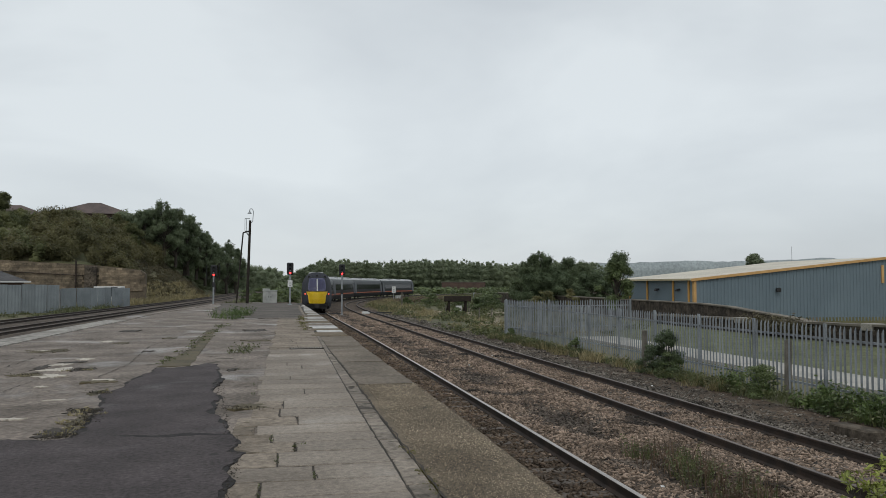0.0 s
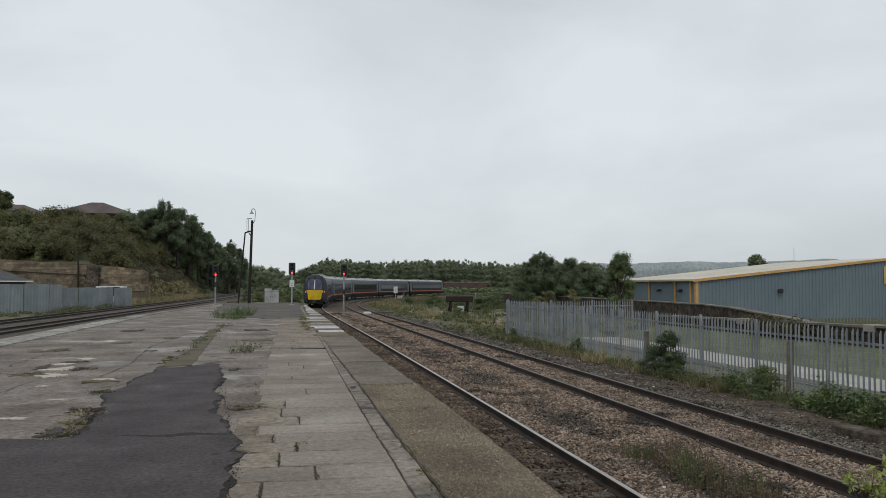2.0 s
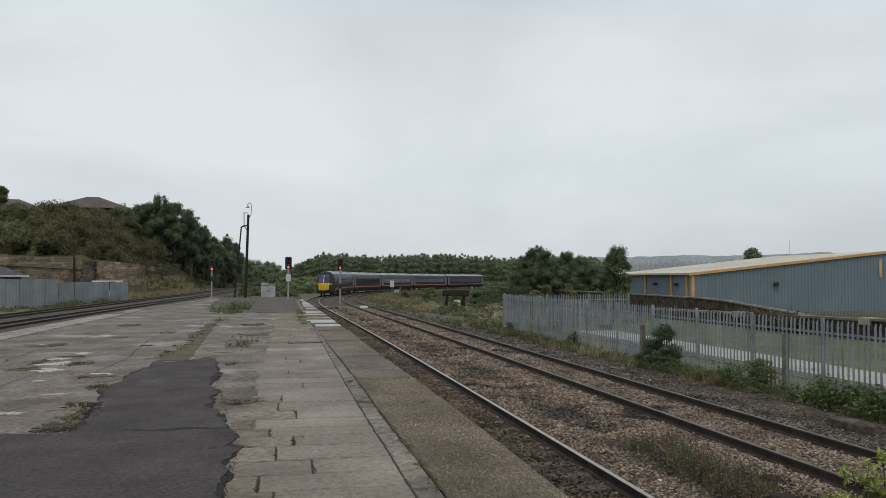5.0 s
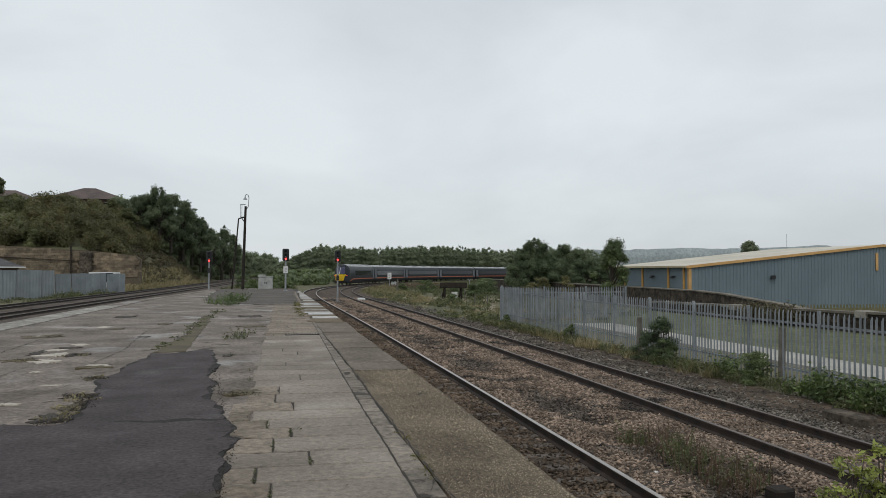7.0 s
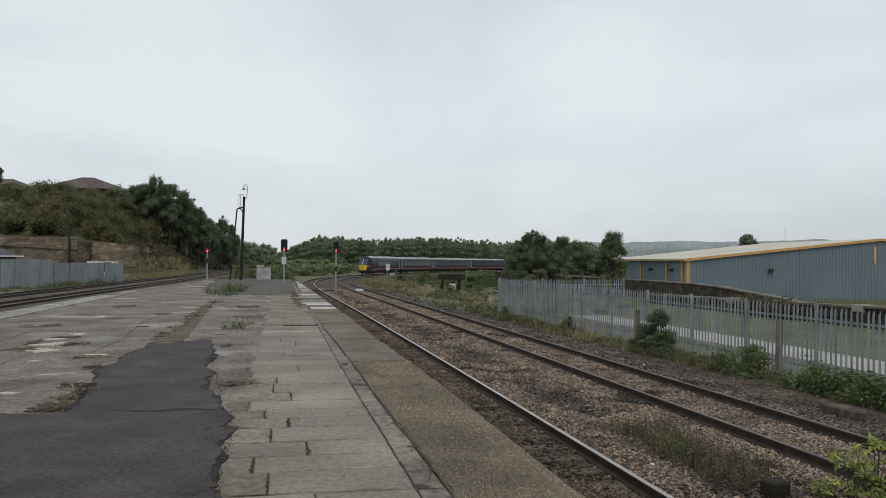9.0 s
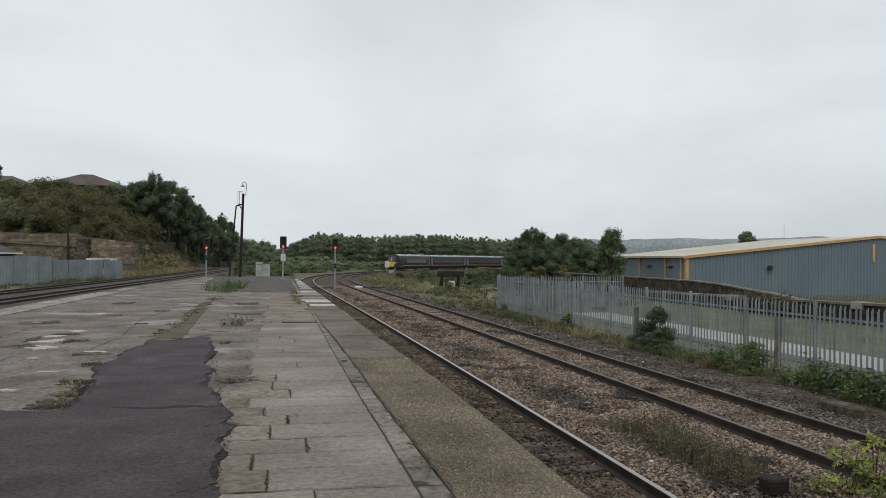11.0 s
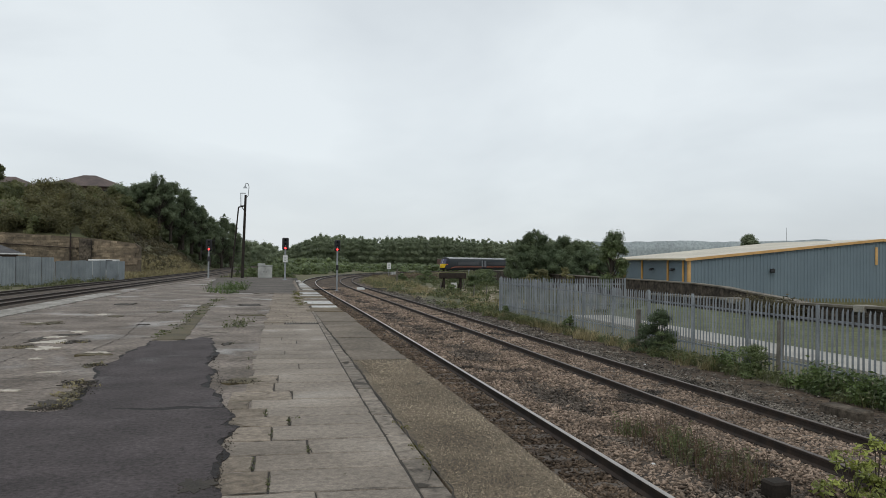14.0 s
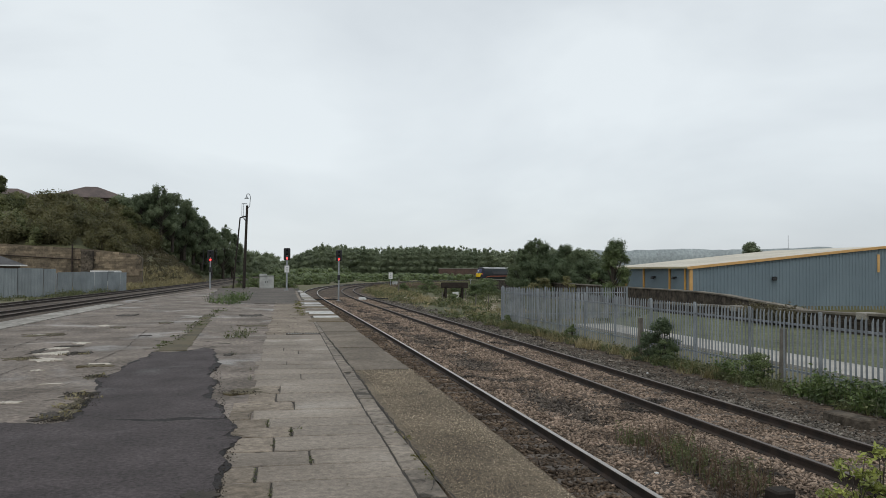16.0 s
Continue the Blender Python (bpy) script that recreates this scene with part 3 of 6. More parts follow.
def make_surface(t):
    ys = list(np.arange(-14, 74.1, 2.0))
    # the old concrete, gently uneven
    xs = np.arange(-9.0, -0.2, 0.25)
    yy = np.concatenate([np.arange(-14, 2, 1.0), np.arange(2, 26, 0.2), np.arange(26, 74.3, 0.6)])
    verts, faces = [], []
    for y in yy:
        le = left_edge(y)
        for x in xs:
            px = max(x, le)
            z = -0.014 + 0.010 * noise.noise((px * 0.9, y * 0.5, 4)) + 0.006 * noise.noise((px * 3.1, y * 3.1, 8))
            c = noise.noise((px * 0.55 + 3, y * 0.33, 15))
            if abs(c) < 0.022:
                z -= 0.025
            verts.append((px, y, z))
    n = len(xs)
    for j in range(len(yy) - 1):
        for i in range(n - 1):
            faces.append((j * n + i, j * n + i + 1, (j + 1) * n + i + 1, (j + 1) * n + i))
    part("old_concrete", arrays("old_concrete", verts, faces, "concrete", True), None, t, "cracked grey concrete surface with damp patches")
    bm = bmesh.new()
    prism(bm, [(-0.3, -14), (1.2, -14), (1.2, 74), (-0.3, 74)], -0.044, -0.014)
    part("joint_bed", bm, "joint", t)
    def on_asphalt(y):
        return 5.9 < y < 6.0
    # the asphalt patch: two pours, each on a slightly wider black edge
    near = [(-0.45, 3.0), (-0.44, 5.8), (-0.45, 6.2), (-0.46, 6.7), (-0.45, 7.16), (-0.5, 7.5), (-0.46, 8.06), (-0.40, 8.3), (-0.5, 8.45), (-0.51, 8.9), (-0.61, 9.4),
            (-2.3, 9.44), (-2.6, 9.36), (-3.0, 9.5), (-5.2, 9.6), (-5.2, 3.0)]
    far = [(-0.60, 8.9), (-0.67, 9.95), (-0.79, 10.37), (-0.92, 10.82), (-0.98, 11.2), (-0.95, 12.4), (-1.1, 13.0), (-1.17, 14.3), (-1.14, 14.9), (-1.25, 15.8), (-1.48, 17.7), (-1.67, 17.95),
           (-1.98, 17.25), (-2.32, 17.0), (-2.6, 17.2), (-2.62, 16.2), (-2.72, 15.1), (-2.67, 13.75), (-2.83, 13.3), (-2.64, 12.3), (-2.46, 11.5), (-2.52, 11.06), (-2.42, 10.3), (-2.31, 8.9)]

    def inner(outline, by):
        cx, cy = sum(p[0] for p in outline) / len(outline), sum(p[1] for p in outline) / len(outline)
        return [(x + (by if x < cx else -by), y + (by if y < cy else -by)) for x, y in outline]
    for k, (o, z) in enumerate(((near, 0.001), (far, -0.008))):
        bm = bmesh.new()
        prism(bm, rag(o, 0.09, 0.05, 2.0 + k), -0.03, z)
        part("tar_edge", bm, "tar", t, "black ragged edge of the asphalt patch")
        bm = bmesh.new()
        prism(bm, rag(inner(o, 0.045), 0.105, 0.08, 6.0 + k), -0.03, z + 0.005)
        part("asphalt_patch", bm, "asphalt", t, "dark asphalt patch with a ragged edge")
    bm = bmesh.new()
    prism(bm, rag([(-2.62, 17.3), (-1.98, 17.4), (-2.2, 22.5), (-2.62, 31), (-2.9, 31), (-2.5, 22)], 0.08, 0.15, 9.0), -0.03, -0.005)
    part("dirt_seam", bm, "soil_moss", t, "earthy seam with moss")
    for k, (a, b, c, d2) in enumerate(((-2.8, -2.3, 9.5, 10.2), (-2.65, -2.45, 10.2, 11.2), (-2.95, -2.4, 11.3, 11.7), (-3.05, -2.75, 13.1, 13.6), (-4.25, -3.85, 16.7, 17.4), (-5.1, -4.5, 15.9, 16.5), (-5.0, -4.75, 16.9, 18.2),
                                       (-6.5, -5.4, 21.5, 22.3), (-4.8, -4.2, 18.5, 18.9), (-3.5, -3.0, 14.7, 15.1), (-3.6, -3.3, 21.2, 21.6), (-0.82, -0.25, 11.1, 11.75), (-0.74, -0.50, 5.95, 6.38), (-4.9, -4.5, 24, 24.8),
                                       (-5.9, -5.2, 30, 31.5), (-3.9, -3.4, 26, 26.8), (-1.2, -0.95, 16.2, 16.7), (-1.4, -0.5, 24.5, 25.2), (-1.6, -0.7, 29.5, 31))):
        bm = bmesh.new()
        prism(bm, blotch((a + b) / 2, (c + d2) / 2, (b - a) / 2, (d2 - c) / 2, 20.0 + k), -0.04, 0.010 if on_asphalt(c) else -0.006)
        part("dirt_patch", bm, ("joint", "soil_moss")[k % 2], t, "damp earth filling a broken patch")

    def crack(path, width, seed):
        """A dirt-filled crack along a few turning points."""
        fine = []
        for (x0, y0), (x1, y1) in zip(path, path[1:]):
            n2 = max(2, int(math.hypot(x1 - x0, y1 - y0) / 0.07))
            fine += [(x0 + (x1 - x0) * i / n2, y0 + (y1 - y0) * i / n2) for i in range(n2)]
        lo, hi = [], []
        for x, y in fine:
            ox, oy = 0.05 * noise.noise((x * 3, y * 3, seed)), 0.05 * noise.noise((x * 3, y * 3, seed + 5))
            wd = width * max(0.12, 0.6 + 1.6 * noise.noise((x * 5, y * 5, seed + 9)))
            lo.append((x + ox - wd, y + oy - wd))
            hi.append((x + ox + wd, y + oy + wd))
        bm = bmesh.new()
        lvl = 0.002 if path[0][0] > -0.5 else -0.006
        va, vb = [bm.verts.new((x, y, lvl)) for x, y in lo], [bm.verts.new((x, y, lvl)) for x, y in hi]
        for i in range(len(va) - 1):
            bm.faces.new((va[i], va[i + 1], vb[i + 1], vb[i]))
        part("crack", bm, "joint", t, "dirt-filled crack")
    for k, (path, wd) in enumerate((([(-3.5, 10.9), (-2.9, 13.3), (-2.6, 15.5)], 0.010), ([(-3.3, 10.2), (-2.5, 10.6)], 0.010), ([(-3.6, 12.0), (-2.5, 12.2)], 0.008), ([(-4.8, 13.2), (-3.0, 13.4)], 0.009),
                                    ([(-4.2, 10.8), (-4.4, 14), (-4.3, 16.5)], 0.010), ([(-6.5, 16.8), (-5, 16.3)], 0.014), ([(-4.1, 17.2), (-2.7, 17.6)], 0.012), ([(-7.5, 20), (-5.4, 19.6), (-3.2, 20.1), (-2.5, 19.5)], 0.014),
                                    ([(-3.4, 15), (-3.3, 18), (-3.7, 23), (-3.3, 30)], 0.012), ([(-6.5, 24), (-3, 24.4)], 0.016), ([(-7.5, 30), (-5, 29.2), (-2.9, 30)], 0.02), ([(-5.6, 17), (-5.8, 22), (-5.5, 30)], 0.014),
                                    ([(-1.0, 19.9), (-0.3, 20.6), (0.1, 20.9)], 0.014), ([(-1.4, 19.6), (-0.7, 19.3)], 0.010), ([(-1.05, 16.4), (-0.5, 16.6)], 0.014), ([(-0.9, 13.7), (-0.5, 14.0)], 0.012), ([(-0.75, 12.4), (-0.5, 12.9)], 0.012),
                                    ([(-0.09, 5.9), (-0.08, 6.5), (-0.22, 6.56), (-0.22, 7.05)], 0.0035), ([(0.24, 7.08), (0.245, 7.62)], 0.0035), ([(-0.09, 7.66), (-0.09, 8.27), (0.07, 8.34), (0.09, 8.8)], 0.0035), ([(0.1, 8.6), (0.3, 9.25)], 0.003),
                                    ([(-0.17, 8.8), (-0.18, 9.28)], 0.0035), ([(-0.37, 9.3), (-0.36, 9.85)], 0.0035), ([(0.13, 9.87), (0.1, 10.45), (-0.02, 10.6)], 0.0035), ([(0.96, 5.95), (1.1, 6.05), (1.2, 6.5)], 0.012),
                                    ([(1.23, 5.2), (1.23, 6.4), (1.2, 8.0), (1.165, 11), (1.155, 14), (1.06, 20)], 0.014), ([(-0.4, 5.9), (0.3, 5.9), (0.95, 5.93)], 0.006), ([(-0.3, 7.07), (0.5, 7.05)], 0.004), ([(-0.1, 7.64), (0.95, 7.64)], 0.004))):
        crack(path, wd, 3.0 + 7 * k)
    bm = bmesh.new()
    prism(bm, rag([(-3.6, 42), (0.7, 40), (0.8, 73.5), (-5.6, 73.5), (-4.6, 50)], 0.25, 0.6, 12.0), -0.03, 0.001)
    part("far_asphalt", bm, "old_asphalt", t, "dull dark asphalt at the end of the platform")
    def brink(y):
        return float(np.interp(y, [0, 6, 8, 11, 14, 18, 22, 26.3], [2.12, 2.15, 2.17, 2.17, 2.11, 2.05, 2.0, 2.02]))

    def back(y):
        return float(np.interp(y, [5.8, 8, 13, 20, 26], [1.235, 1.195, 1.165, 1.07, 1.02]))
    spans = [(-14, 2.0), (2.0, 6.85), (6.85, 13.6), (13.6, 14.9), (14.9, 16.3), (16.3, 17.6), (17.6, 19.2), (19.2, 20.6), (20.6, 22.1), (22.1, 23.6), (23.6, 25.0), (25.0, 26.35)]
    for k, (a, b) in enumerate(spans):
        ya = [a + 0.006 + (b - a - 0.012) * i / 40 for i in range(41)]
        bm = bmesh.new()
        prism(bm, [(back(y), y) for y in ya[::-1]] + [(brink(y) + 0.03 * noise.noise((y * 2.1, 0, 2)) + 0.015 * noise.noise((y * 9, 0, 2)), y) for y in ya], -0.2, -0.005 - 0.004 * (k % 3))
        part("edge_strip", bm, "tan" if b < 14 else "edge_brown", t, "tan gravel-finished platform edge" if b < 14 else "brown worn concrete edge slab")
    for a, b, mt, label in ((8, 40, "pale", "pale worn coping along the far edge"), (40, 74, "concrete", "dull worn coping along the far edge")):
        bm = bmesh.new()
        span = [y for y in ys if a <= y <= b]
        prism(bm, [(left_edge(y) - 0.02, y) for y in span] + [(left_edge(y) + float(np.interp(y, [40, 50], [0.95, 0.5])), y) for y in span[::-1]], -0.2, 0.010)
        part("pale_coping" if mt == "pale" else "dull_coping", bm, mt, t, label)
    # pale broken pieces of the old screed
    for k, (x, y, rx, ry) in enumerate([(-4.28, 15.95, 0.26, 0.30), (-4.42, 17.05, 0.28, 0.34), (-4.66, 18.1, 0.22, 0.28), (-4.47, 19.36, 0.18, 0.24), (-3.22, 15.15, 0.18, 0.14),
                                        (-4.0, 14.3, 0.10, 0.10), (-3.42, 10.95, 0.18, 0.09), (-5.2, 25.2, 0.25, 0.3), (-3.3, 12.6, 0.12, 0.08), (-6.1, 22.0, 0.25, 0.1)]):
        bm = bmesh.new()
        prism(bm, blotch(x, y, rx, ry, 70.0 + k), -0.03, -0.003)
        part("broken_slab", bm, "pale_piece", t, "pale broken screed piece")
    # drain grating
    g = thing("drain_grating", pose(0.48, 21.4, 0.0), "rusty slotted metal drain grating set in the paving", "drain")
    bm = bmesh.new()
    for x in (-0.42, 0.0, 0.42):
        box(bm, x - 0.02, x + 0.02, -0.16, 0.16, -0.02, 0.012)
    for y in (-0.16, 0.16):
        box(bm, -0.44, 0.44, y - 0.02, y + 0.02, -0.02, 0.012)
    part("frame", bm, "rail_side", g)
    bm = bmesh.new()
    box(bm, -0.017, 0.017, -0.14, 0.14, -0.02, 0.016)
    bar = mesh_of(bm, "bar", "coping")
    # no hole here: a thin black box stands for the drain's shade
    bm = bmesh.new()
    box(bm, -0.41, 0.41, -0.15, 0.15, -0.02, 0.004)
    part("pit", bm, "black", g, "black box standing for the shaded drain under the bars")
    for k in range(12):
        part("bar", bar, None, g, at=pose((-0.375 if k < 6 else -0.357) + k * 0.0665, 0, 0))


def make_stones():
    """Loose ballast between and beside the rails."""
    rng = np.random.default_rng(4)
    cs, sz = [], []
    for ya, yb, dens, s in ((4.0, 10, 620, 0.030), (10, 16, 480, 0.033), (16, 26, 300, 0.038), (26, 48, 130, 0.050), (48, 80, 50, 0.075)):
        x0, x1 = -1.5, 8.2
        cnt = int((yb - ya) * (x1 - x0) * dens)
        off, y = rng.uniform(x0, x1, cnt), rng.uniform(ya, yb, cnt)
        keep = (off + NEAR_X < 0.78 * y + 1.2)
        for r in (-0.7525, 0.7525, FAR_X - NEAR_X - 0.7525, FAR_X - NEAR_X + 0.7525):
            keep &= np.abs(off - r) > 0.085
        keep &= ~((off > 6.1) & (rng.random(cnt) < 0.45 + 0.25 * (off - 6.1)))
        off, y = off[keep], y[keep]
        x = NEAR_X + np.interp(y, _y, _x) + off
        prof_x = [-1.5, -0.9, 0.0, 0.75, 1.35, 2.1, 2.9, 3.7, 4.45, 5.2, 6.0, 6.9, 7.4]
        prof_z = [-1.19, -1.09, -1.075, -1.085, -1.045, -1.125, -1.05, -1.085, -1.075, -1.085, -1.12, -1.20, -1.24]
        z = np.maximum(np.interp(off, prof_x, prof_z), -1.17) + rng.uniform(-0.01, 0.022, len(off))
        cs.append(np.c_[x, y, z])
        sz.append(np.full(len(off), s) * rng.uniform(0.55, 1.45, len(off)))
    c_all, s_all = np.concatenate(cs), np.concatenate(sz)
    o_all = c_all[:, 0] - NEAR_X - np.interp(c_all[:, 1], _y, _x) + 0.12 * rng.normal(size=len(c_all))
    sooty = np.abs(o_all - 2.05) < 0.42 + 0.2 * np.sin(c_all[:, 1] * 1.7) + 0.1 * rng.normal(size=len(c_all))
    sooty &= (np.sin(c_all[:, 1] * 0.83 + 0.6) + 0.6 * np.sin(c_all[:, 1] * 2.3) > -0.45) & (c_all[:, 1] > 8)
    o_all = np.where(sooty, 99.0, o_all)
    for mask, mt, label in ((o_all < 0.72, "stone_dark", "dark oily ballast stones in patches between the rails"), ((o_all >= 0.72) & (o_all < 5.35), "stone", "loose angular brown ballast stones between the lines"),
                            (o_all == 99.0, "stone_black", "sooty black ballast stones in the hollow between the lines"),
                            ((o_all >= 5.35) & (o_all < 90), "stone_grey", "loose grey ballast stones on the shoulder")):
        stone_heap(rng, c_all[mask], s_all[mask], mt, label)
    # pale pebbles proud of the worn platform edge
    n = 15000
    py = 5.2 + 8.4 * rng.random(n) ** 1.5
    pebbles = np.c_[rng.uniform(1.27, 2.14, n), py, np.full(n, -0.004)]
    stone_heap(rng, pebbles, rng.uniform(0.0025, 0.0065, n) * (0.8 + py / 16), "pebble", "pale pebbles showing in the worn platform edge", "aggregate", "gravel")
    # crumbs of asphalt and concrete on the platform
    pts = []
    for (x0, y0), (x1, y1), n, w in (((-0.47, 5.6), (-0.50, 8.4), 300, 0.03), ((-0.52, 8.4), (-1.2, 14.5), 300, 0.04), ((-2.35, 9.7), (-2.6, 9.45), 420, 0.07), ((-2.45, 10.2), (-2.5, 11.4), 420, 0.08),
                                     ((-2.9, 11.6), (-2.45, 11.4), 300, 0.05), ((-3.0, 13.4), (-2.75, 13.2), 200, 0.06), ((-4.2, 17.0), (-3.9, 17.1), 260, 0.09), ((-5.0, 16.3), (-4.6, 16.2), 160, 0.10),
                                     ((-6.3, 21.9), (-5.5, 21.8), 200, 0.14), ((-2.8, 29), (-2.45, 20), 260, 0.06), ((-0.70, 6.1), (-0.50, 6.3), 420, 0.05), ((-0.85, 11.4), (-0.3, 11.3), 160, 0.07)):
        u = rng.random(n)
        px, py = x0 + (x1 - x0) * u + w * rng.normal(size=n), y0 + (y1 - y0) * u + 1.4 * w * rng.normal(size=n)
        pts.append(np.c_[px, py, np.full(n, 0.003)])
    pts = np.concatenate(pts)
    stone_heap(rng, pts, rng.uniform(0.003, 0.011, len(pts)), "crumb", "dark crumbs of broken asphalt on the platform", "asphalt_crumbs", "rubble")


def stone_heap(rng, c, s, material, label, name="ballast_stones", category="ballast"):
    n = len(c)
    base = np.array([(1, 0, 0), (-1, 0, 0), (0, 1, 0), (0, -1, 0), (0, 0, 0.75), (0, 0, -0.75)], float)
    v = base[None] * rng.uniform(0.65, 1.25, (n, 6, 1)) + rng.uniform(-0.34, 0.34, (n, 6, 3))
    v *= np.stack([rng.uniform(0.9, 1.5, n), rng.uniform(0.6, 1.0, n), rng.uniform(0.45, 0.85, n)], -1)[:, None]
    tilt = rng.normal(0, 0.45, n)
    ct, st = np.cos(tilt)[:, None], np.sin(tilt)[:, None]
    v = np.stack([v[..., 0] * ct - v[..., 2] * st, v[..., 1], v[..., 0] * st + v[..., 2] * ct], -1)
    ang = rng.uniform(0, 6.28, n)
    ca, sa = np.cos(ang), np.sin(ang)
    v = np.stack([v[..., 0] * ca[:, None] - v[..., 1] * sa[:, None], v[..., 0] * sa[:, None] + v[..., 1] * ca[:, None], v[..., 2]], -1)
    v = v * s[:, None, None] + c[:, None]
    tri = np.array([(0, 2, 4), (2, 1, 4), (1, 3, 4), (3, 0, 4), (2, 0, 5), (1, 2, 5), (3, 1, 5), (0, 3, 5)])
    f = (tri[None] + 6 * np.arange(n)[:, None, None]).reshape(-1, 3)
    me = bpy.data.meshes.new(name)
    me.vertices.add(n * 6)
    me.vertices.foreach_set("co", v.ravel())
    me.loops.add(f.size)
    me.loops.foreach_set("vertex_index", f.ravel())
    me.polygons.add(len(f))
    me.polygons.foreach_set("loop_start", np.arange(0, f.size, 3))
    me.update()
    me.materials.append(M[material])
    tagged(part(name, me, None), label, category, kind="stuff")


def palisade(name, p0, p1, base0, base1, height, label, first_post=True):
    """Steel pales on two rails between posts."""
    p0, p1 = Vector((*p0, base0)), Vector((*p1, base1))
    length = (p1.xy - p0.xy).length
    ang = math.atan2(p1.y - p0.y, p1.x - p0.x)
    t = thing(name, Matrix.Translation(p0) @ Matrix.Rotation(ang, 4, "Z"), label, "fence", "palisade fencing")
    grade = (base1 - base0) / length
    bm = bmesh.new()
    w, d = 0.034, 0.014
    sec = [(-w, 0), (-w * 0.45, d), (0, d * 0.35), (w * 0.45, d), (w, 0)]
    tops = (height - 0.09, height - 0.03, height - 0.05, height - 0.03, height - 0.09)
    lo = [bm.verts.new((a, b, 0.05)) for a, b in sec] + [bm.verts.new((a, b - 0.004, 0.05)) for a, b in sec[::-1]]
    hi = [bm.verts.new((a, b, z)) for (a, b), z in zip(sec, tops)] + [bm.verts.new((a, b - 0.004, z)) for (a, b), z in zip(sec[::-1], tops)]
    tip = bm.verts.new((0, d * 0.5, height))
    for i in range(10):
        k = (i + 1) % 10
        bm.faces.new((lo[i], lo[k], hi[k], hi[i]))
        bm.faces.new((hi[i], hi[k], tip))
    pale = mesh_of(bm, "pale", "galv")
    bm = bmesh.new()
    box(bm, -0.042, 0.042, 0.0, 0.06, -0.2, height + 0.02, 0.006)
    post = mesh_of(bm, "post", "galv")
    bays = max(1, round(length / 2.75))
    step = length / bays
    for i in range(bays + 1):
        part("post", post, None, t, at=pose(i * step, 0.02, grade * i * step))
    for i in range(bays):
        for z in (0.35, height - 0.32):
            bm = bmesh.new()
            vs = box(bm, i * step, (i + 1) * step, 0.004, 0.045, z - 0.025, z + 0.025)
            for v in vs:
                v.co.z += grade * v.co.x
            part("rail", bm, "galv", t)
        for k in range(17):
            x = i * step + (k + 0.5) * step / 17
            part("pale", pale, None, t, at=pose(x, -0.016, grade * x, 0, 0.6 * math.sin(k * 3.7 + i), 0))
    return t


def make_fences():
    palisade("palisade_fence", (11.35, 41.4), (12.45, 8.4), -0.92, -1.10, 1.80, "galvanised steel palisade fence along the tracks")
    palisade("palisade_fence", (11.4, 41.5), (19.2, 43.0), -0.98, -0.98, 1.80, "galvanised steel palisade fence crossing the verge")


# ---- foliage ----
def leaves(blobs, count, size, seed, squash=0.75, drop=0.0):
    """Vertices and faces of many small leaves spread through a set of blobs (x, y, z, radius x, radius z)."""
    rng = np.random.default_rng(seed)
    b = np.array(blobs, float)
    wgt = b[:, 3] ** 2
    pick = rng.choice(len(b), count, p=wgt / wgt.sum())
    v = rng.normal(size=(count, 3))
    v /= np.linalg.norm(v, axis=1)[:, None]
    rad = rng.uniform(0.30, 1.0, count) ** 0.5
    rad *= 1 + 0.18 * np.sin(v[:, 0] * 7 + pick) * np.cos(v[:, 2] * 6 + pick * 1.7) + 0.12 * rng.normal(size=count)
    c = b[pick, :3] + v * np.c_[b[pick, 3], b[pick, 3], b[pick, 4]] * rad[:, None]
    c[:, 2] -= drop * rng.random(count)
    nrm = v + 0.8 * rng.normal(size=(count, 3))
    nrm[:, 2] += 0.9
    nrm /= np.linalg.norm(nrm, axis=1)[:, None]
    a = np.cross(nrm, rng.normal(size=(count, 3)))
    a /= np.linalg.norm(a, axis=1)[:, None]
    e = np.cross(nrm, a)
    s = size * rng.uniform(0.6, 1.4, count)[:, None]
    verts = np.stack([c - a * s, c + e * s * 0.5 * squash, c + a * s, c - e * s * 0.5 * squash], 1).reshape(-1, 3)
    faces = np.arange(count * 4).reshape(-1, 4)
    return verts, faces


def ball():
    """A rounded cube's vertices and quads, for the dense heart of a crown."""
    idx, vs, fs = {}, [], []
    for axis in range(3):
        for side in (-1, 1):
            g = []
            for a in (-1, 0, 1):
                for b2 in (-1, 0, 1):
                    p = [0, 0, 0]
                    p[axis], p[(axis + 1) % 3], p[(axis + 2) % 3] = side, a, b2
                    p = tuple(p)
                    if p not in idx:
                        idx[p] = len(vs)
                        vs.append(np.array(p, float) / np.linalg.norm(p))
                    g.append(idx[p])
            for a in range(2):
                for b2 in range(2):
                    q = [g[a * 3 + b2], g[a * 3 + b2 + 1], g[a * 3 + b2 + 4], g[a * 3 + b2 + 3]]
                    fs.append(q if side > 0 else q[::-1])
    return np.array(vs), np.array(fs)


BALL_V, BALL_F = ball()


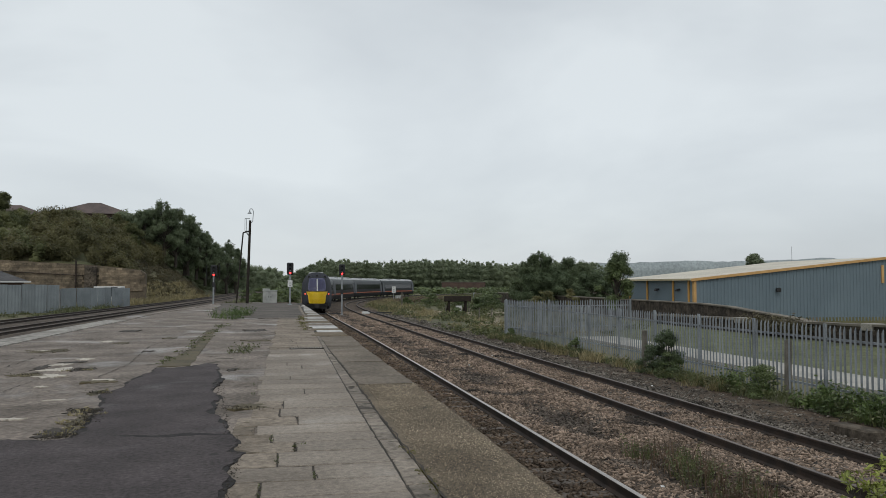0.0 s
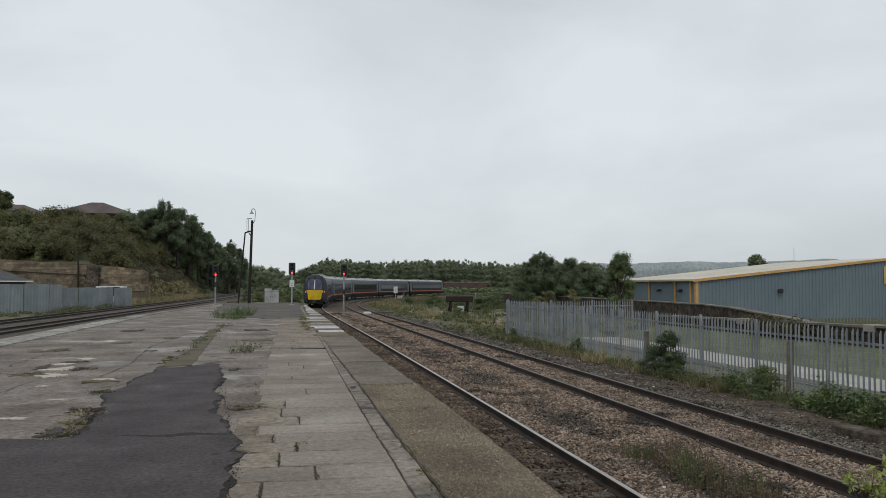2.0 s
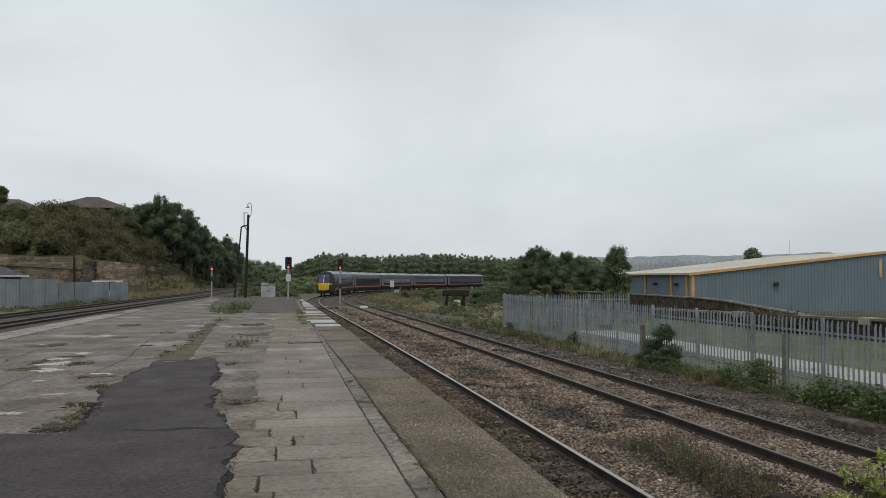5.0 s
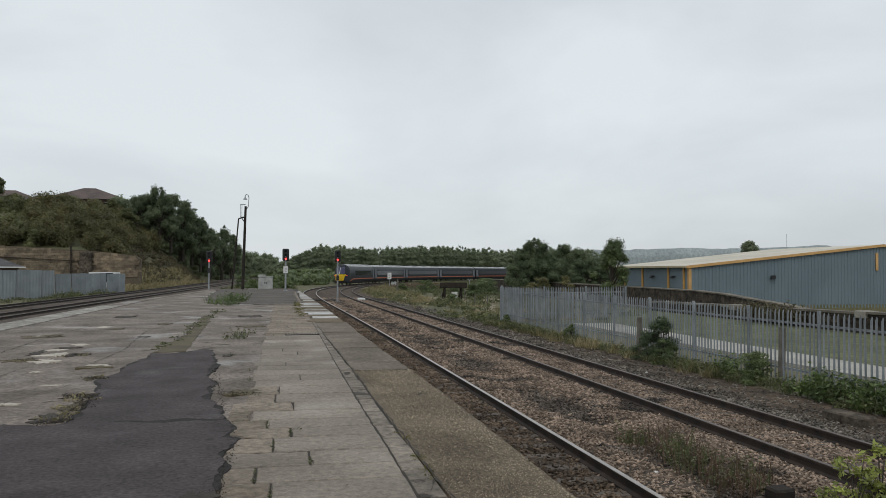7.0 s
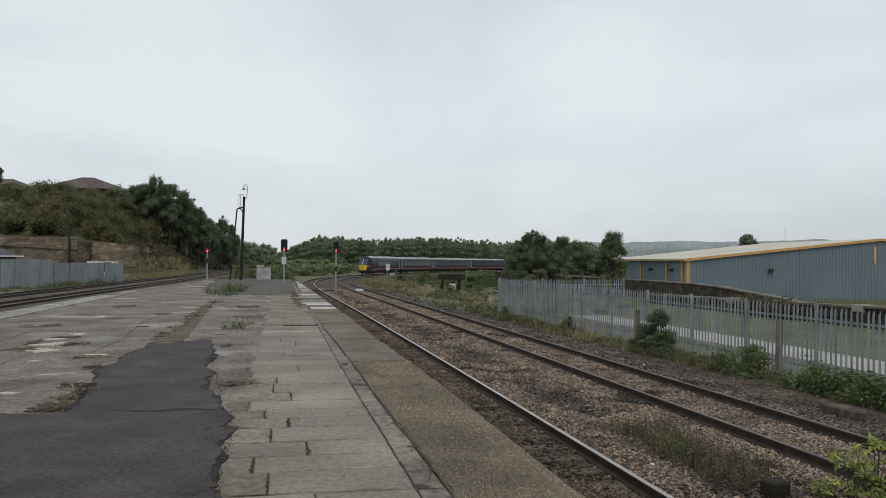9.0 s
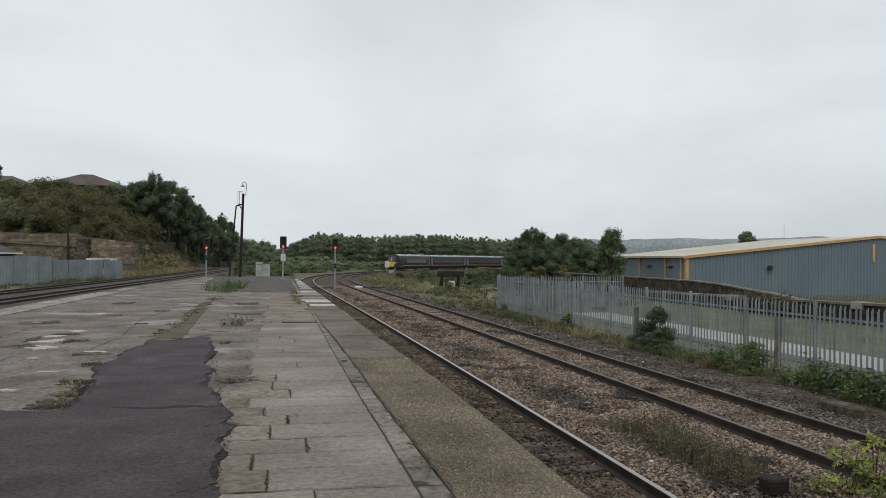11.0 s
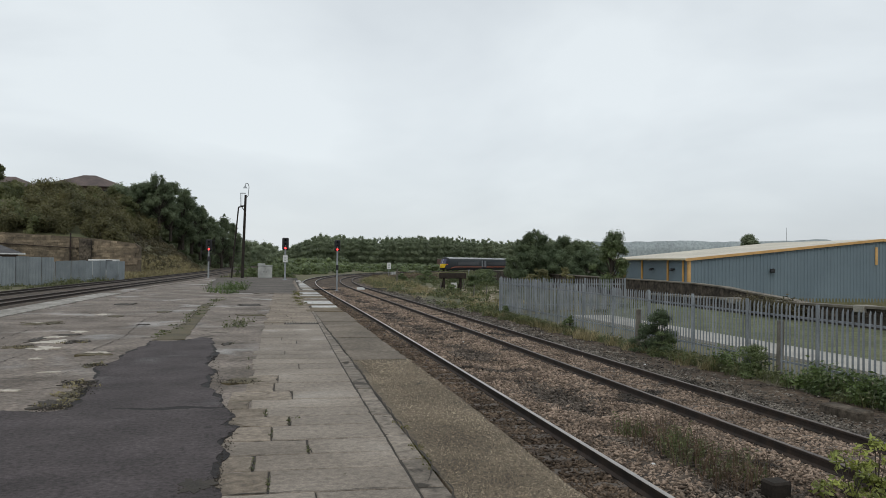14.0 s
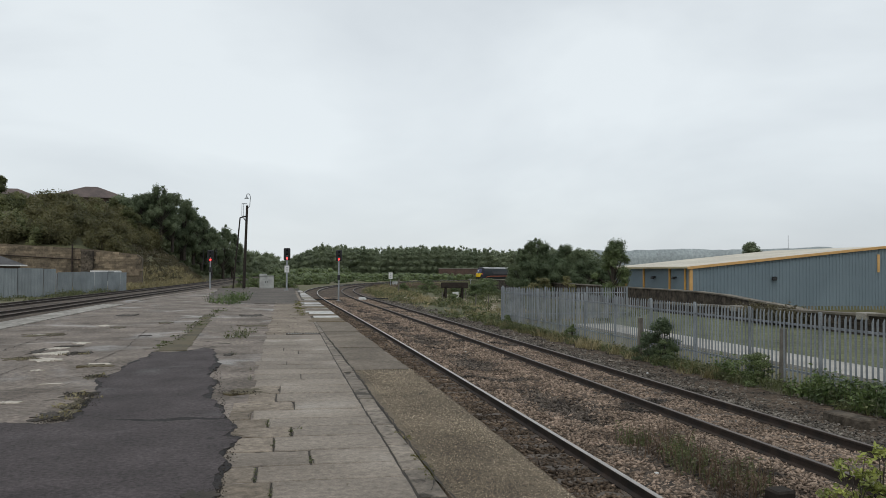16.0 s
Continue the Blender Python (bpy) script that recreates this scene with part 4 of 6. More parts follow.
def leaf_mesh(name, blobs, count, size, seed, material, core=0.62):
    v, f = leaves(blobs, count, size, seed)
    rng = np.random.default_rng(seed + 500)
    b = np.array(blobs, float)
    if core:
        k = len(b)
        cv = BALL_V[None] * np.c_[b[:, 3], b[:, 3], b[:, 4]][:, None] * core * rng.uniform(0.82, 1.12, (k, len(BALL_V), 1)) + b[:, None, :3]
        cf = (BALL_F[None] + len(BALL_V) * np.arange(k)[:, None, None]).reshape(-1, 4) + len(v)
        v, f = np.concatenate([v, cv.reshape(-1, 3)]), np.concatenate([f, cf])
    me = bpy.data.meshes.new(name)
    me.vertices.add(len(v))
    me.vertices.foreach_set("co", v.ravel())
    me.loops.add(f.size)
    me.loops.foreach_set("vertex_index", f.ravel())
    me.polygons.add(len(f))
    me.polygons.foreach_set("loop_start", np.arange(0, f.size, 4))
    me.update()
    me.validate()
    me.materials.append(M[material])
    return me


def tree(x, y, height, width, seed, material="leaf_dark", label="", size=0.16, count=5000, base=None, low=0.12):
    rng = random.Random(seed)
    z0 = float(ground_z(x, y)) if base is None else base
    t = thing("tree", pose(x, y, z0), label or "dense dark green broadleaf tree", "tree", "trees by the railway")
    bm = bmesh.new()
    tube(bm, (0, 0, -0.2), (0.04 * height * rng.uniform(-1, 1), 0, height * 0.5), height * 0.028, height * 0.014, 8)
    blobs = []
    for i in range(30):
        a, h = rng.uniform(0, 6.28), rng.uniform(low, 0.93)
        spread = width * 0.5 * (math.sin(math.pi * min(1, h * 0.75 + 0.22)) ** 0.7) * rng.uniform(0.35, 0.85)
        c = (spread * math.cos(a), spread * math.sin(a), h * height)
        r = width * rng.uniform(0.085, 0.17)
        blobs.append((*c, r, min(r * rng.uniform(0.8, 1.2), height * 0.13)))
        tube(bm, (0, 0, height * h * 0.5), c, height * 0.011, height * 0.003, 5)
    for h, q in ((0.66, 0.20), (0.78, 0.15), (0.88, 0.10), (0.95, 0.06)):
        blobs.append((rng.uniform(-0.08, 0.08) * width, rng.uniform(-0.08, 0.08) * width, h * height, width * q, min(width * q, height * 0.1)))
    part("trunk", bm, "bark", t)
    part("crown", leaf_mesh("crown", blobs, count, size, seed, material), None, t)
    return t


def pad(x, y):
    return float(ground_z(x, y))


def make_woods():
    """The far wood behind the curve, the wooded bank and the trees along the other line, each as one mass."""
    rng = random.Random(5)
    blobs = []
    for i in range(700):
        u = rng.random()
        x = -6 + 134 * u
        y = 312 + rng.uniform(0, 45) - 14 * u
        h = 12.2 + 0.8 * math.sin(x * 0.13) + rng.gauss(0, 0.6) - 0.9 * float(smooth01(60, 110, x))
        h = min(h, 4.6 + 0.50 * max(0.0, x + 4))
        w = rng.uniform(0.8, 1.25)
        for k, (level, r) in enumerate(((0.10, 2.4), (0.30, 2.3), (0.50, 2.0), (0.68, 1.6), (0.82, 1.25), (0.92, 0.85))):
            blobs.append((x + rng.uniform(-0.9, 0.9), y + rng.uniform(-1, 1), -1.2 + h * level, r * w, max(0.9, r * 0.75)))
    ob = part("woodland", leaf_mesh("woodland", blobs, 380000, 0.30, 11, "leaf_far_hazed", 0.55), None)
    tagged(ob, "dense green woodland beyond the railway curve", "woodland", kind="stuff")
    for name, label, mt, xa, xb, ya, yb, cnt, seed in (
            ("bank_scrub", "thick olive green scrub on the railway bank", "leaf_olive", -90, -36, 133, 215, 420, 12),
            ("bank_scrub", "brownish green bushes on the railway bank", "leaf_brown", -44, -24, 133, 200, 240, 14)):
        blobs = []
        for i in range(cnt):
            y, x = rng.uniform(ya, yb), rng.uniform(xa, xb)
            if x > toe_x(y) - (5.0 if y < 150 else 9.0):
                continue
            g, h = pad(x, y), rng.uniform(1.6, 4.2)
            for k in range(3):
                blobs.append((x + rng.uniform(-1, 1), y + rng.uniform(-1, 1), g + h * (0.15 + 0.3 * k), rng.uniform(0.8, 1.9), 1.3))
        ob = part(name, leaf_mesh(name, blobs, 190000, 0.20, seed, mt, 0.5), None)
        tagged(ob, label, "woodland", kind="stuff")
    blobs = []
    for i in range(240):
        y = rng.uniform(215, 480)
        x = float(np.interp(y, [215, 260, 320, 480], [-22, -19, -10, -2])) - rng.uniform(0, 28)
        g, h = pad(x, y), rng.uniform(7.5, 10.5) * float(np.interp(y, [215, 480], [0.9, 1.0]))
        for k in range(5):
            blobs.append((x + rng.uniform(-1.5, 1.5), y + rng.uniform(-2, 2), g + h * (0.1 + 0.21 * k), rng.uniform(1.5, 2.6), 1.7))
    ob = part("line_trees", leaf_mesh("line_trees", blobs, 120000, 0.40, 13, "leaf_far_hazed"), None)
    tagged(ob, "dark green trees lining the far railway", "woodland", kind="stuff")
    blobs = []
    for i in range(120):
        x, y = rng.uniform(-7, 16), rng.uniform(150, 310)
        if abs(x - left_at(y)) < 9 or x > np.interp(y, [150, 200, 310], [4, 18, 20]):
            continue
        h = rng.uniform(1.5, 4.0) * (1.0 if y > 200 else 0.6)
        for k in range(3):
            blobs.append((x, y, -1.2 + h * (0.15 + 0.3 * k), rng.uniform(1.2, 2.0), 1.0))
    track = np.array([line_at(q, NEAR_X)[:2] for q in np.arange(60, 420, 3.0)])
    for i in range(520):
        x, y = rng.uniform(4, 120), rng.uniform(185, 312)
        near = track[np.argmin(np.hypot(track[:, 0] - x, track[:, 1] - y))]
        if math.hypot(near[0] - x, near[1] - y) < 6.5 or (x - near[0]) * 0.9 > (y - near[1]) or abs(x - left_at(y)) < 8:
            continue
        h = rng.uniform(0.8, 2.4)
        for k in range(3):
            blobs.append((x, y, -1.2 + h * (0.12 + 0.28 * k), rng.uniform(0.8, 1.6), 0.7))
    ob = part("lineside_scrub", leaf_mesh("lineside_scrub", blobs, 60000, 0.26, 15, "leaf_mid"), None)
    tagged(ob, "low green scrub between the railway lines", "bushes", kind="stuff")


def make_trees():
    tree(29.9, 70, 5.9, 4.0, 21, "leaf_mid", "slender pale green birch tree beside the shed", 0.09, 12000)
    for i, (px, py, h, w) in enumerate([(28.6, 90, 7.0, 3.0), (27.2, 91, 5.7, 3.4), (30.2, 92, 6.3, 4.0), (32.3, 91, 6.2, 3.6), (34.4, 91, 5.5, 3.6), (30.5, 88, 4.6, 4.5), (33.6, 87, 4.4, 4.5), (27.0, 88, 4.2, 3.0), (36.2, 88, 4.4, 3.0)]):
        tree(px, py, h, w * 1.2, 30 + i, "leaf_dark", "dense dark green hawthorn tree", 0.085, 14000)
    tree(157, 250, 13.6, 9.0, 50, "leaf_far_hazed", "large round tree on the skyline beyond the shed", 0.40, 6000)
    for i, (px, py, top, w, base) in enumerate([(-28.6, 197, 21.4, 6.5, 8.5), (-31.0, 199, 19.9, 6.0, 10), (-33.2, 197, 19.0, 5.0, 11), (-26.6, 201, 20.2, 6.0, 6.0), (-24.4, 206, 19.2, 6.5, 4.0),
                                               (-22.6, 209, 17.6, 6.0, 3.0), (-20.8, 212, 15.6, 5.5, 1.5), (-18.8, 216, 12.8, 5.0, 0), (-29.8, 200, 18.5, 6.0, 9.0), (-25.4, 208, 17.0, 6.0, 4.0), (-21.0, 214, 13.0, 5.0, 1.5),
                                               (-17.6, 240, 15.0, 7.0, -1), (-15.6, 250, 12.8, 6.0, -1), (-20.5, 236, 14.0, 7.0, 0)]):
        tree(px, py, top - base, w * 1.25, 60 + i, "leaf_bank_hazed", "tall dark green tree on the steep bank", 0.19, 13000, base=base, low=0.13)
    for i, (px, py, top, w, base) in enumerate([(-54, 166, 19.4, 6.0, 9.5), (-56.5, 168, 20.4, 9, 9.5), (-51.5, 168, 16.5, 5, 9), (-46.5, 186, 17.6, 5, 11), (-37.5, 190, 17.2, 6, 11), (-41, 170, 14.6, 6, 10), (-41.5, 192, 17.6, 6, 11), (-33.0, 180, 14.8, 5.5, 10), (-49.5, 190, 17.8, 6, 11)]):
        tree(px, py, top - base, w, 80 + i, "leaf_olive", "olive green tree on top of the bank", 0.22, 8000, base=base, low=0.06)


def tufts(name, spots, material, label, category="weeds", seed=1, leafy=0.0, leaf=0.03, width=0.008, lean=0.45):
    """Upright blades, with small leaves on them where leafy. spots: x, y, z, radius, height, count."""
    rng = np.random.default_rng(seed)
    vs, fs, base = [], [], 0
    for x, y, z, r, h, n in spots:
        n = int(n)
        a, d = rng.uniform(0, 6.28, n), r * np.sqrt(rng.random(n))
        bx, by = x + d * np.cos(a), y + d * np.sin(a)
        hh = h * rng.uniform(0.4, 1.1, n)
        tip = np.c_[bx + hh * lean * rng.normal(size=n), by + hh * lean * rng.normal(size=n), z + hh]
        ang = rng.uniform(0, 6.28, n)
        w = np.c_[np.cos(ang), np.sin(ang), np.zeros(n)] * width * (1 + 2 * h)
        root = np.c_[bx, by, np.full(n, z - 0.03)]
        mid = root * 0.45 + tip * 0.55 + np.c_[np.zeros(n), np.zeros(n), 0.08 * hh]
        vs.append(np.stack([root - w, root + w, mid + w * 0.7, tip, mid - w * 0.7], 1).reshape(-1, 3))
        k = base + 5 * np.arange(n)[:, None]
        fs += (k + np.array([0, 1, 2, 4])).tolist() + (k + np.array([4, 2, 3])).tolist()
        base += 5 * n
        m = int(n * leafy)
        if m:
            pick, u = rng.integers(0, n, m), rng.uniform(0.25, 1.0, (m, 1))
            c = root[pick] * (1 - u) + tip[pick] * u + rng.normal(size=(m, 3)) * leaf
            e1 = rng.normal(size=(m, 3))
            e1[:, 2] *= 0.5
            e1 /= np.linalg.norm(e1, axis=1)[:, None]
            e2 = np.cross(e1, rng.normal(size=(m, 3)))
            e2 /= np.linalg.norm(e2, axis=1)[:, None]
            s = leaf * rng.uniform(0.6, 1.5, (m, 1))
            vs.append(np.stack([c - e1 * s * 1.6, c + e2 * s * 0.6, c + e1 * s * 1.6, c - e2 * s * 0.6], 1).reshape(-1, 3))
            fs += (base + 4 * np.arange(m)[:, None] + np.arange(4)).tolist()
            base += 4 * m
    me = bpy.data.meshes.new(name)
    me.from_pydata(np.concatenate(vs).tolist(), [], fs)
    me.materials.append(M[material])
    return tagged(part(name, me, None), label, category, kind="stuff")


def bush(x, y, z, height, width, seed, material, label, size=0.05, count=3000):
    t = thing("bush", pose(x, y, z), label, "bush", "bushes along the fence")
    rng = random.Random(seed)
    bm = bmesh.new()
    blobs = []
    for i in range(30):
        a, h = rng.uniform(0, 6.28), rng.uniform(0.04, 0.97) ** 1.5
        d = width * 0.5 * rng.uniform(0.1, 0.85) * (1.2 - 0.8 * h)
        c = (d * math.cos(a), d * math.sin(a), h * height)
        tube(bm, (0, 0, -0.03), c, 0.008, 0.003, 5)
        blobs.append((*c, width * rng.uniform(0.07, 0.15), height * rng.uniform(0.06, 0.13)))
    part("stems", bm, "bark", t)
    part("foliage", leaf_mesh("foliage", blobs, count, size, seed, material, 0.0), None, t)
    return t


def make_plants():
    rng = random.Random(8)
    bush(11.65, 23.5, -1.1, 1.4, 1.6, 1, "leaf_dark", "dark green bushy shrub against the steel fence", 0.034, 9000)
    bush(11.5, 24.0, -1.12, 0.85, 1.3, 11, "leaf_dark", "dark green shrub spreading low beside the fence", 0.032, 4500)
    bush(11.6, 23.0, -1.12, 0.7, 1.2, 12, "leaf_mid", "green shrub spreading low beside the fence", 0.030, 3800)
    bush(11.8, 18.6, -1.1, 0.75, 1.5, 2, "leaf_mid", "low green shrub at the foot of the fence", 0.026, 6000)
    bush(11.9, 16.4, -1.1, 0.45, 1.0, 3, "leaf_weed", "bright green weedy shrub at the fence", 0.020, 3000)
    bush(12.0, 14.7, -1.1, 0.55, 0.9, 4, "leaf_mid", "tall green weedy shrub at the fence", 0.020, 3400)
    bush(11.6, 31.5, -1.1, 0.6, 0.9, 5, "leaf_mid", "small green shrub at the fence", 0.05, 1800)
    bush(11.3, 40.0, -1.1, 0.5, 0.9, 6, "leaf_mid", "small green shrub at the fence end", 0.05, 1500)
    bush(6.6, 8.35, -1.1, 0.72, 0.85, 7, "leaf_bright", "yellow-green leafy shrub between the tracks", 0.040, 650)
    bush(7.05, 8.5, -1.1, 0.7, 0.7, 8, "leaf_bright", "yellow-green leafy shrub between the tracks", 0.040, 480)
    for i, (x, y, h, w) in enumerate([(14.8, 70, 0.8, 1.6), (19, 108, 1.7, 3.6), (15.8, 108, 1.2, 2.4), (21.5, 90, 1.4, 3.2), (23.5, 95, 1.9, 4), (21.5, 99, 1.5, 4.0), (25.2, 99, 2.0, 4), (27, 105, 1.9, 5)]):
        bush(x, y, -1.22, h, w, 20 + i, "leaf_mid", "green bramble bush on the rough ground", 0.09, 3600)
    for i, (x, y, h, w) in enumerate([(27.0, 82, 2.2, 3.2), (25.0, 80, 1.9, 3.0), (29.2, 80, 2.3, 2.8), (31.6, 74, 2.0, 2.0)]):
        bush(x, y, -1.22, h, w, 40 + i, "leaf_gold", "yellowing bush behind the stone wall", 0.09, 3200)
    for i, (x, y, h, w) in enumerate([(-1.6, 92, 1.7, 3.0), (0.2, 98, 2.0, 3.0), (-4.0, 100, 1.8, 3.4), (-2.0, 110, 2.3, 4.0), (-5.6, 116, 2.2, 4.0), (0.0, 122, 2.4, 4.0), (-3.6, 130, 2.6, 4.5)]):
        bush(x, y, -1.22, h, w, 90 + i, "leaf_mid", "green lineside bush beyond the platform end", 0.11, 3200)
    # weeds
    tufts("dead_weeds", [(rng.uniform(5.3, 6.15), rng.uniform(9.0, 12.6), -1.10, 0.25, rng.uniform(0.25, 0.5), 11) for _ in range(34)], "dead", "brown dead weed stems between the tracks", seed=2, leafy=3, leaf=0.014, width=0.004, lean=0.18)
    tufts("green_weeds", [(rng.uniform(5.4, 6.1), rng.uniform(9.2, 12.2), -1.10, 0.2, rng.uniform(0.2, 0.4), 18) for _ in range(22)], "weed", "thin green weeds between the tracks", seed=3, leafy=3, leaf=0.016, width=0.004, lean=0.25)
    spots = [(float(np.interp(y, [8, 41], [12.2, 11.2])) - abs(rng.gauss(0, 0.28)), y, -1.12, 0.3, rng.uniform(0.12, 0.35), 60) for y in [rng.uniform(12, 42) for _ in range(110)]]
    tufts("fence_grass", spots, "weed", "rough grass and weeds along the foot of the fence", "grass", 4, 1.2, 0.03, 0.006)
    spots = [(float(np.interp(y, [8, 41], [11.9, 11.0])) - abs(rng.gauss(0, 0.3)), y, -1.12, 0.25, rng.uniform(0.12, 0.4), 40) for y in [rng.uniform(17, 41) for _ in range(50)]]
    tufts("dry_fence_grass", spots, "dry_grass", "dry yellow grass along the foot of the fence", "grass", 5)
    spots = [(rng.uniform(-1.35, -0.85), rng.uniform(20.2, 22.3), -0.01, 0.16, rng.uniform(0.05, 0.2), 12) for _ in range(9)]
    tufts("platform_weeds", spots, "weed", "small weeds growing through the platform", "weeds", 6, 2, 0.02, 0.004)
    spots = [(rng.uniform(-3.7, -2.2), rng.uniform(40, 47), -0.01, 0.3, rng.uniform(0.12, 0.6), 16) for _ in range(22)]
    tufts("platform_weeds", spots, "leaf_weed", "taller green weeds growing through the platform", "weeds", 7, 3, 0.03, 0.006)
    spots = [(rng.uniform(-2.8, -2.4) , rng.uniform(18, 36), -0.01, 0.15, rng.uniform(0.01, 0.035), 18) for _ in range(50)]
    tufts("moss", spots, "weed", "low moss and grass in a seam of the platform", "moss", 8, 1, 0.02, 0.004)
    spots = [(x + rng.uniform(-0.2, 0.2), y + rng.uniform(-0.2, 0.2), -0.005, 0.10, rng.uniform(0.01, 0.045), 22) for x, y in [(-2.5, 9.8), (-2.4, 10.0), (-2.55, 10.6), (-2.55, 11.3), (-2.7, 11.5), (-2.9, 13.3), (-4.05, 17.0), (-4.8, 16.2)] for _ in range(3)]
    tufts("edge_weeds", spots, "dry_grass", "dry weeds along the asphalt edge", "weeds", 9, 0.5, 0.015, 0.004)
    spots = [(x + rng.uniform(-0.012, 0.012), y + rng.uniform(-0.2, 0.2), -0.004, 0.012, rng.uniform(0.005, 0.014), 7) for x, y in [(0.24, 7.35), (-0.09, 7.95), (0.08, 8.55), (-0.17, 9.05), (-0.22, 6.8), (-0.09, 6.2)] for _ in range(5)]
    spots += [(x + rng.uniform(-0.1, 0.1), y, -0.004, 0.05, rng.uniform(0.02, 0.06), 8) for x, y in [(-0.55, 12.7), (-0.65, 13.9), (-0.95, 16.5), (-2.85, 13.3), (-2.9, 13.4), (0.1, 8.62)]]
    tufts("joint_weeds", spots, "weed", "small weeds in the paving joints", "weeds", 35, 1.5, 0.008, 0.002)
    spots = [(rng.uniform(1.16, 1.24), rng.uniform(6.4, 8.4), -0.006, 0.05, rng.uniform(0.008, 0.02), 26) for _ in range(12)]
    tufts("edge_moss", spots, "moss", "yellowish moss beside the kerb stones", "moss", 10, 1.5, 0.006, 0.002)
    spots = [(rng.uniform(0.45, 0.8), rng.uniform(30, 45), -0.006, 0.15, rng.uniform(0.02, 0.06), 30) for _ in range(30)]
    tufts("edge_moss", spots, "moss", "yellowish moss beside the edge slabs", "moss", 11, 1, 0.02, 0.004)
    spots = [(rng.uniform(11.5, 12.1), rng.uniform(13.4, 16.8), -1.12, 0.22, rng.uniform(0.25, 0.7), 16) for _ in range(34)]
    tufts("tall_weeds", spots, "leaf_weed", "tall bright green weeds against the fence", "weeds", 31, 6, 0.032, 0.005, 0.22)
    spots = [(rng.uniform(11.5, 12.1), rng.uniform(18.4, 20.4), -1.12, 0.22, rng.uniform(0.25, 0.6), 18) for _ in range(14)]
    tufts("tall_weeds", spots, "leaf_weed", "tall green weeds against the fence", "weeds", 32, 5, 0.032, 0.005, 0.25)
    # rough ground inside the curve
    def clear(x, y):
        return x > FAR_X + 2.2 + float(np.interp(y, _y, _x))
    spots = []
    while len(spots) < 560:
        y = rng.uniform(44, 215)
        x = rng.uniform(9, 62)
        if 11 < x < 21 and 50 < y < 92 and rng.random() < 0.45:
            continue
        if clear(x, y) and (x < 24 or y > 92):
            spots.append((x, y, -1.22, 0.8, rng.uniform(0.2, 0.6), 40))
    for _ in range(60):
        y = rng.uniform(44, 86)
        x = rng.uniform(FAR_X + 3.0, 23.5)
        if math.hypot(x - 16.5, (y - 76) * 0.5) > 1.6:
            spots.append((x, y, -1.2, 0.5, rng.uniform(0.15, 0.55), 36))
    tufts("rough_grass", spots, "weed", "rank green weeds on the ground inside the curve", "grass", 12, 1.5, 0.07, 0.012)
    spots = []
    while len(spots) < 150:
        y = rng.uniform(60, 200)
        x = rng.uniform(9, 45)
        if clear(x, y) and (x < FAR_X + 8 + float(np.interp(y, _y, _x))) and (x < 24 or y > 92):
            spots.append((x, y, -1.22, 0.8, rng.uniform(0.25, 0.6), 50))
    spots += [(rng.uniform(11.2, 17.5), rng.uniform(43, 58), -1.2, 0.5, rng.uniform(0.15, 0.4), 40) for _ in range(40)]
    tufts("straw_grass", spots, "dry_grass", "pale straw-coloured grass beside the curving line", "grass", 13, 0.3, 0.05, 0.012)
    spots = [(FAR_X + 2.4 + float(np.interp(y, _y, _x)) + rng.uniform(0, 3.2), y, -1.22, 0.7, rng.uniform(0.3, 0.7), 46) for y in [rng.uniform(96, 140) for _ in range(46)]]
    tufts("golden_grass", spots, "dry_grass", "golden grass on the inside of the curve", "grass", 33, 0.3, 0.05, 0.012)
    spots = [(rng.uniform(-8, 1.2), rng.uniform(84, 150), -1.22, 0.8, rng.uniform(0.3, 0.9), 40) for _ in range(150)]
    tufts("lineside_weeds", [s for s in spots if s[0] > left_at(s[1]) + 2.5], "weed", "rough weeds beyond the platform end", "weeds", 34, 1.5, 0.06, 0.012)
    spots = [(rng.uniform(14, 30), rng.uniform(120, 165), -1.22, 0.9, rng.uniform(0.3, 0.7), 46) for _ in range(90)]
    tufts("red_weeds", [s for s in spots if clear(s[0], s[1])], "dead", "reddish brown dock and weeds beside the line", "weeds", 14, 2, 0.06, 0.014)
    # golden grass below the bank
    spots = []
    while len(spots) < 380:
        y = rng.uniform(104, 190)
        x = rng.uniform(-27, -15)
        if x < left_at(y, -7.6) and x > toe_x(y) - 4.0:
            spots.append((x, y, pad(x, y), 1.0, rng.uniform(0.4, 1.0), 46))
    tufts("golden_grass", spots, "dry_grass", "tall golden dry grass below the bank", "grass", 15, 0.8, 0.07, 0.03)
    spots = []
    while len(spots) < 420:
        y = rng.uniform(134, 205)
        x = toe_x(y) - rng.uniform(0.5, 15)
        if y > 138 or x > -22:
            spots.append((x, y, pad(x, y), 1.0, rng.uniform(0.3, 0.9), 44))
    tufts("slope_grass", spots, "slope", "brownish rough grass on the steep bank", "grass", 16, 2.0, 0.10, 0.02)
    spots = [(left_at(y, -8.5 + rng.uniform(-3, 2)), y, -1.2, 0.6, rng.uniform(0.2, 0.7), 40) for y in [rng.uniform(70, 110) for _ in range(45)]]
    tufts("trackside_weeds", spots, "weed", "green weeds beside the far lines", "weeds", 17, 1.5, 0.06, 0.01)


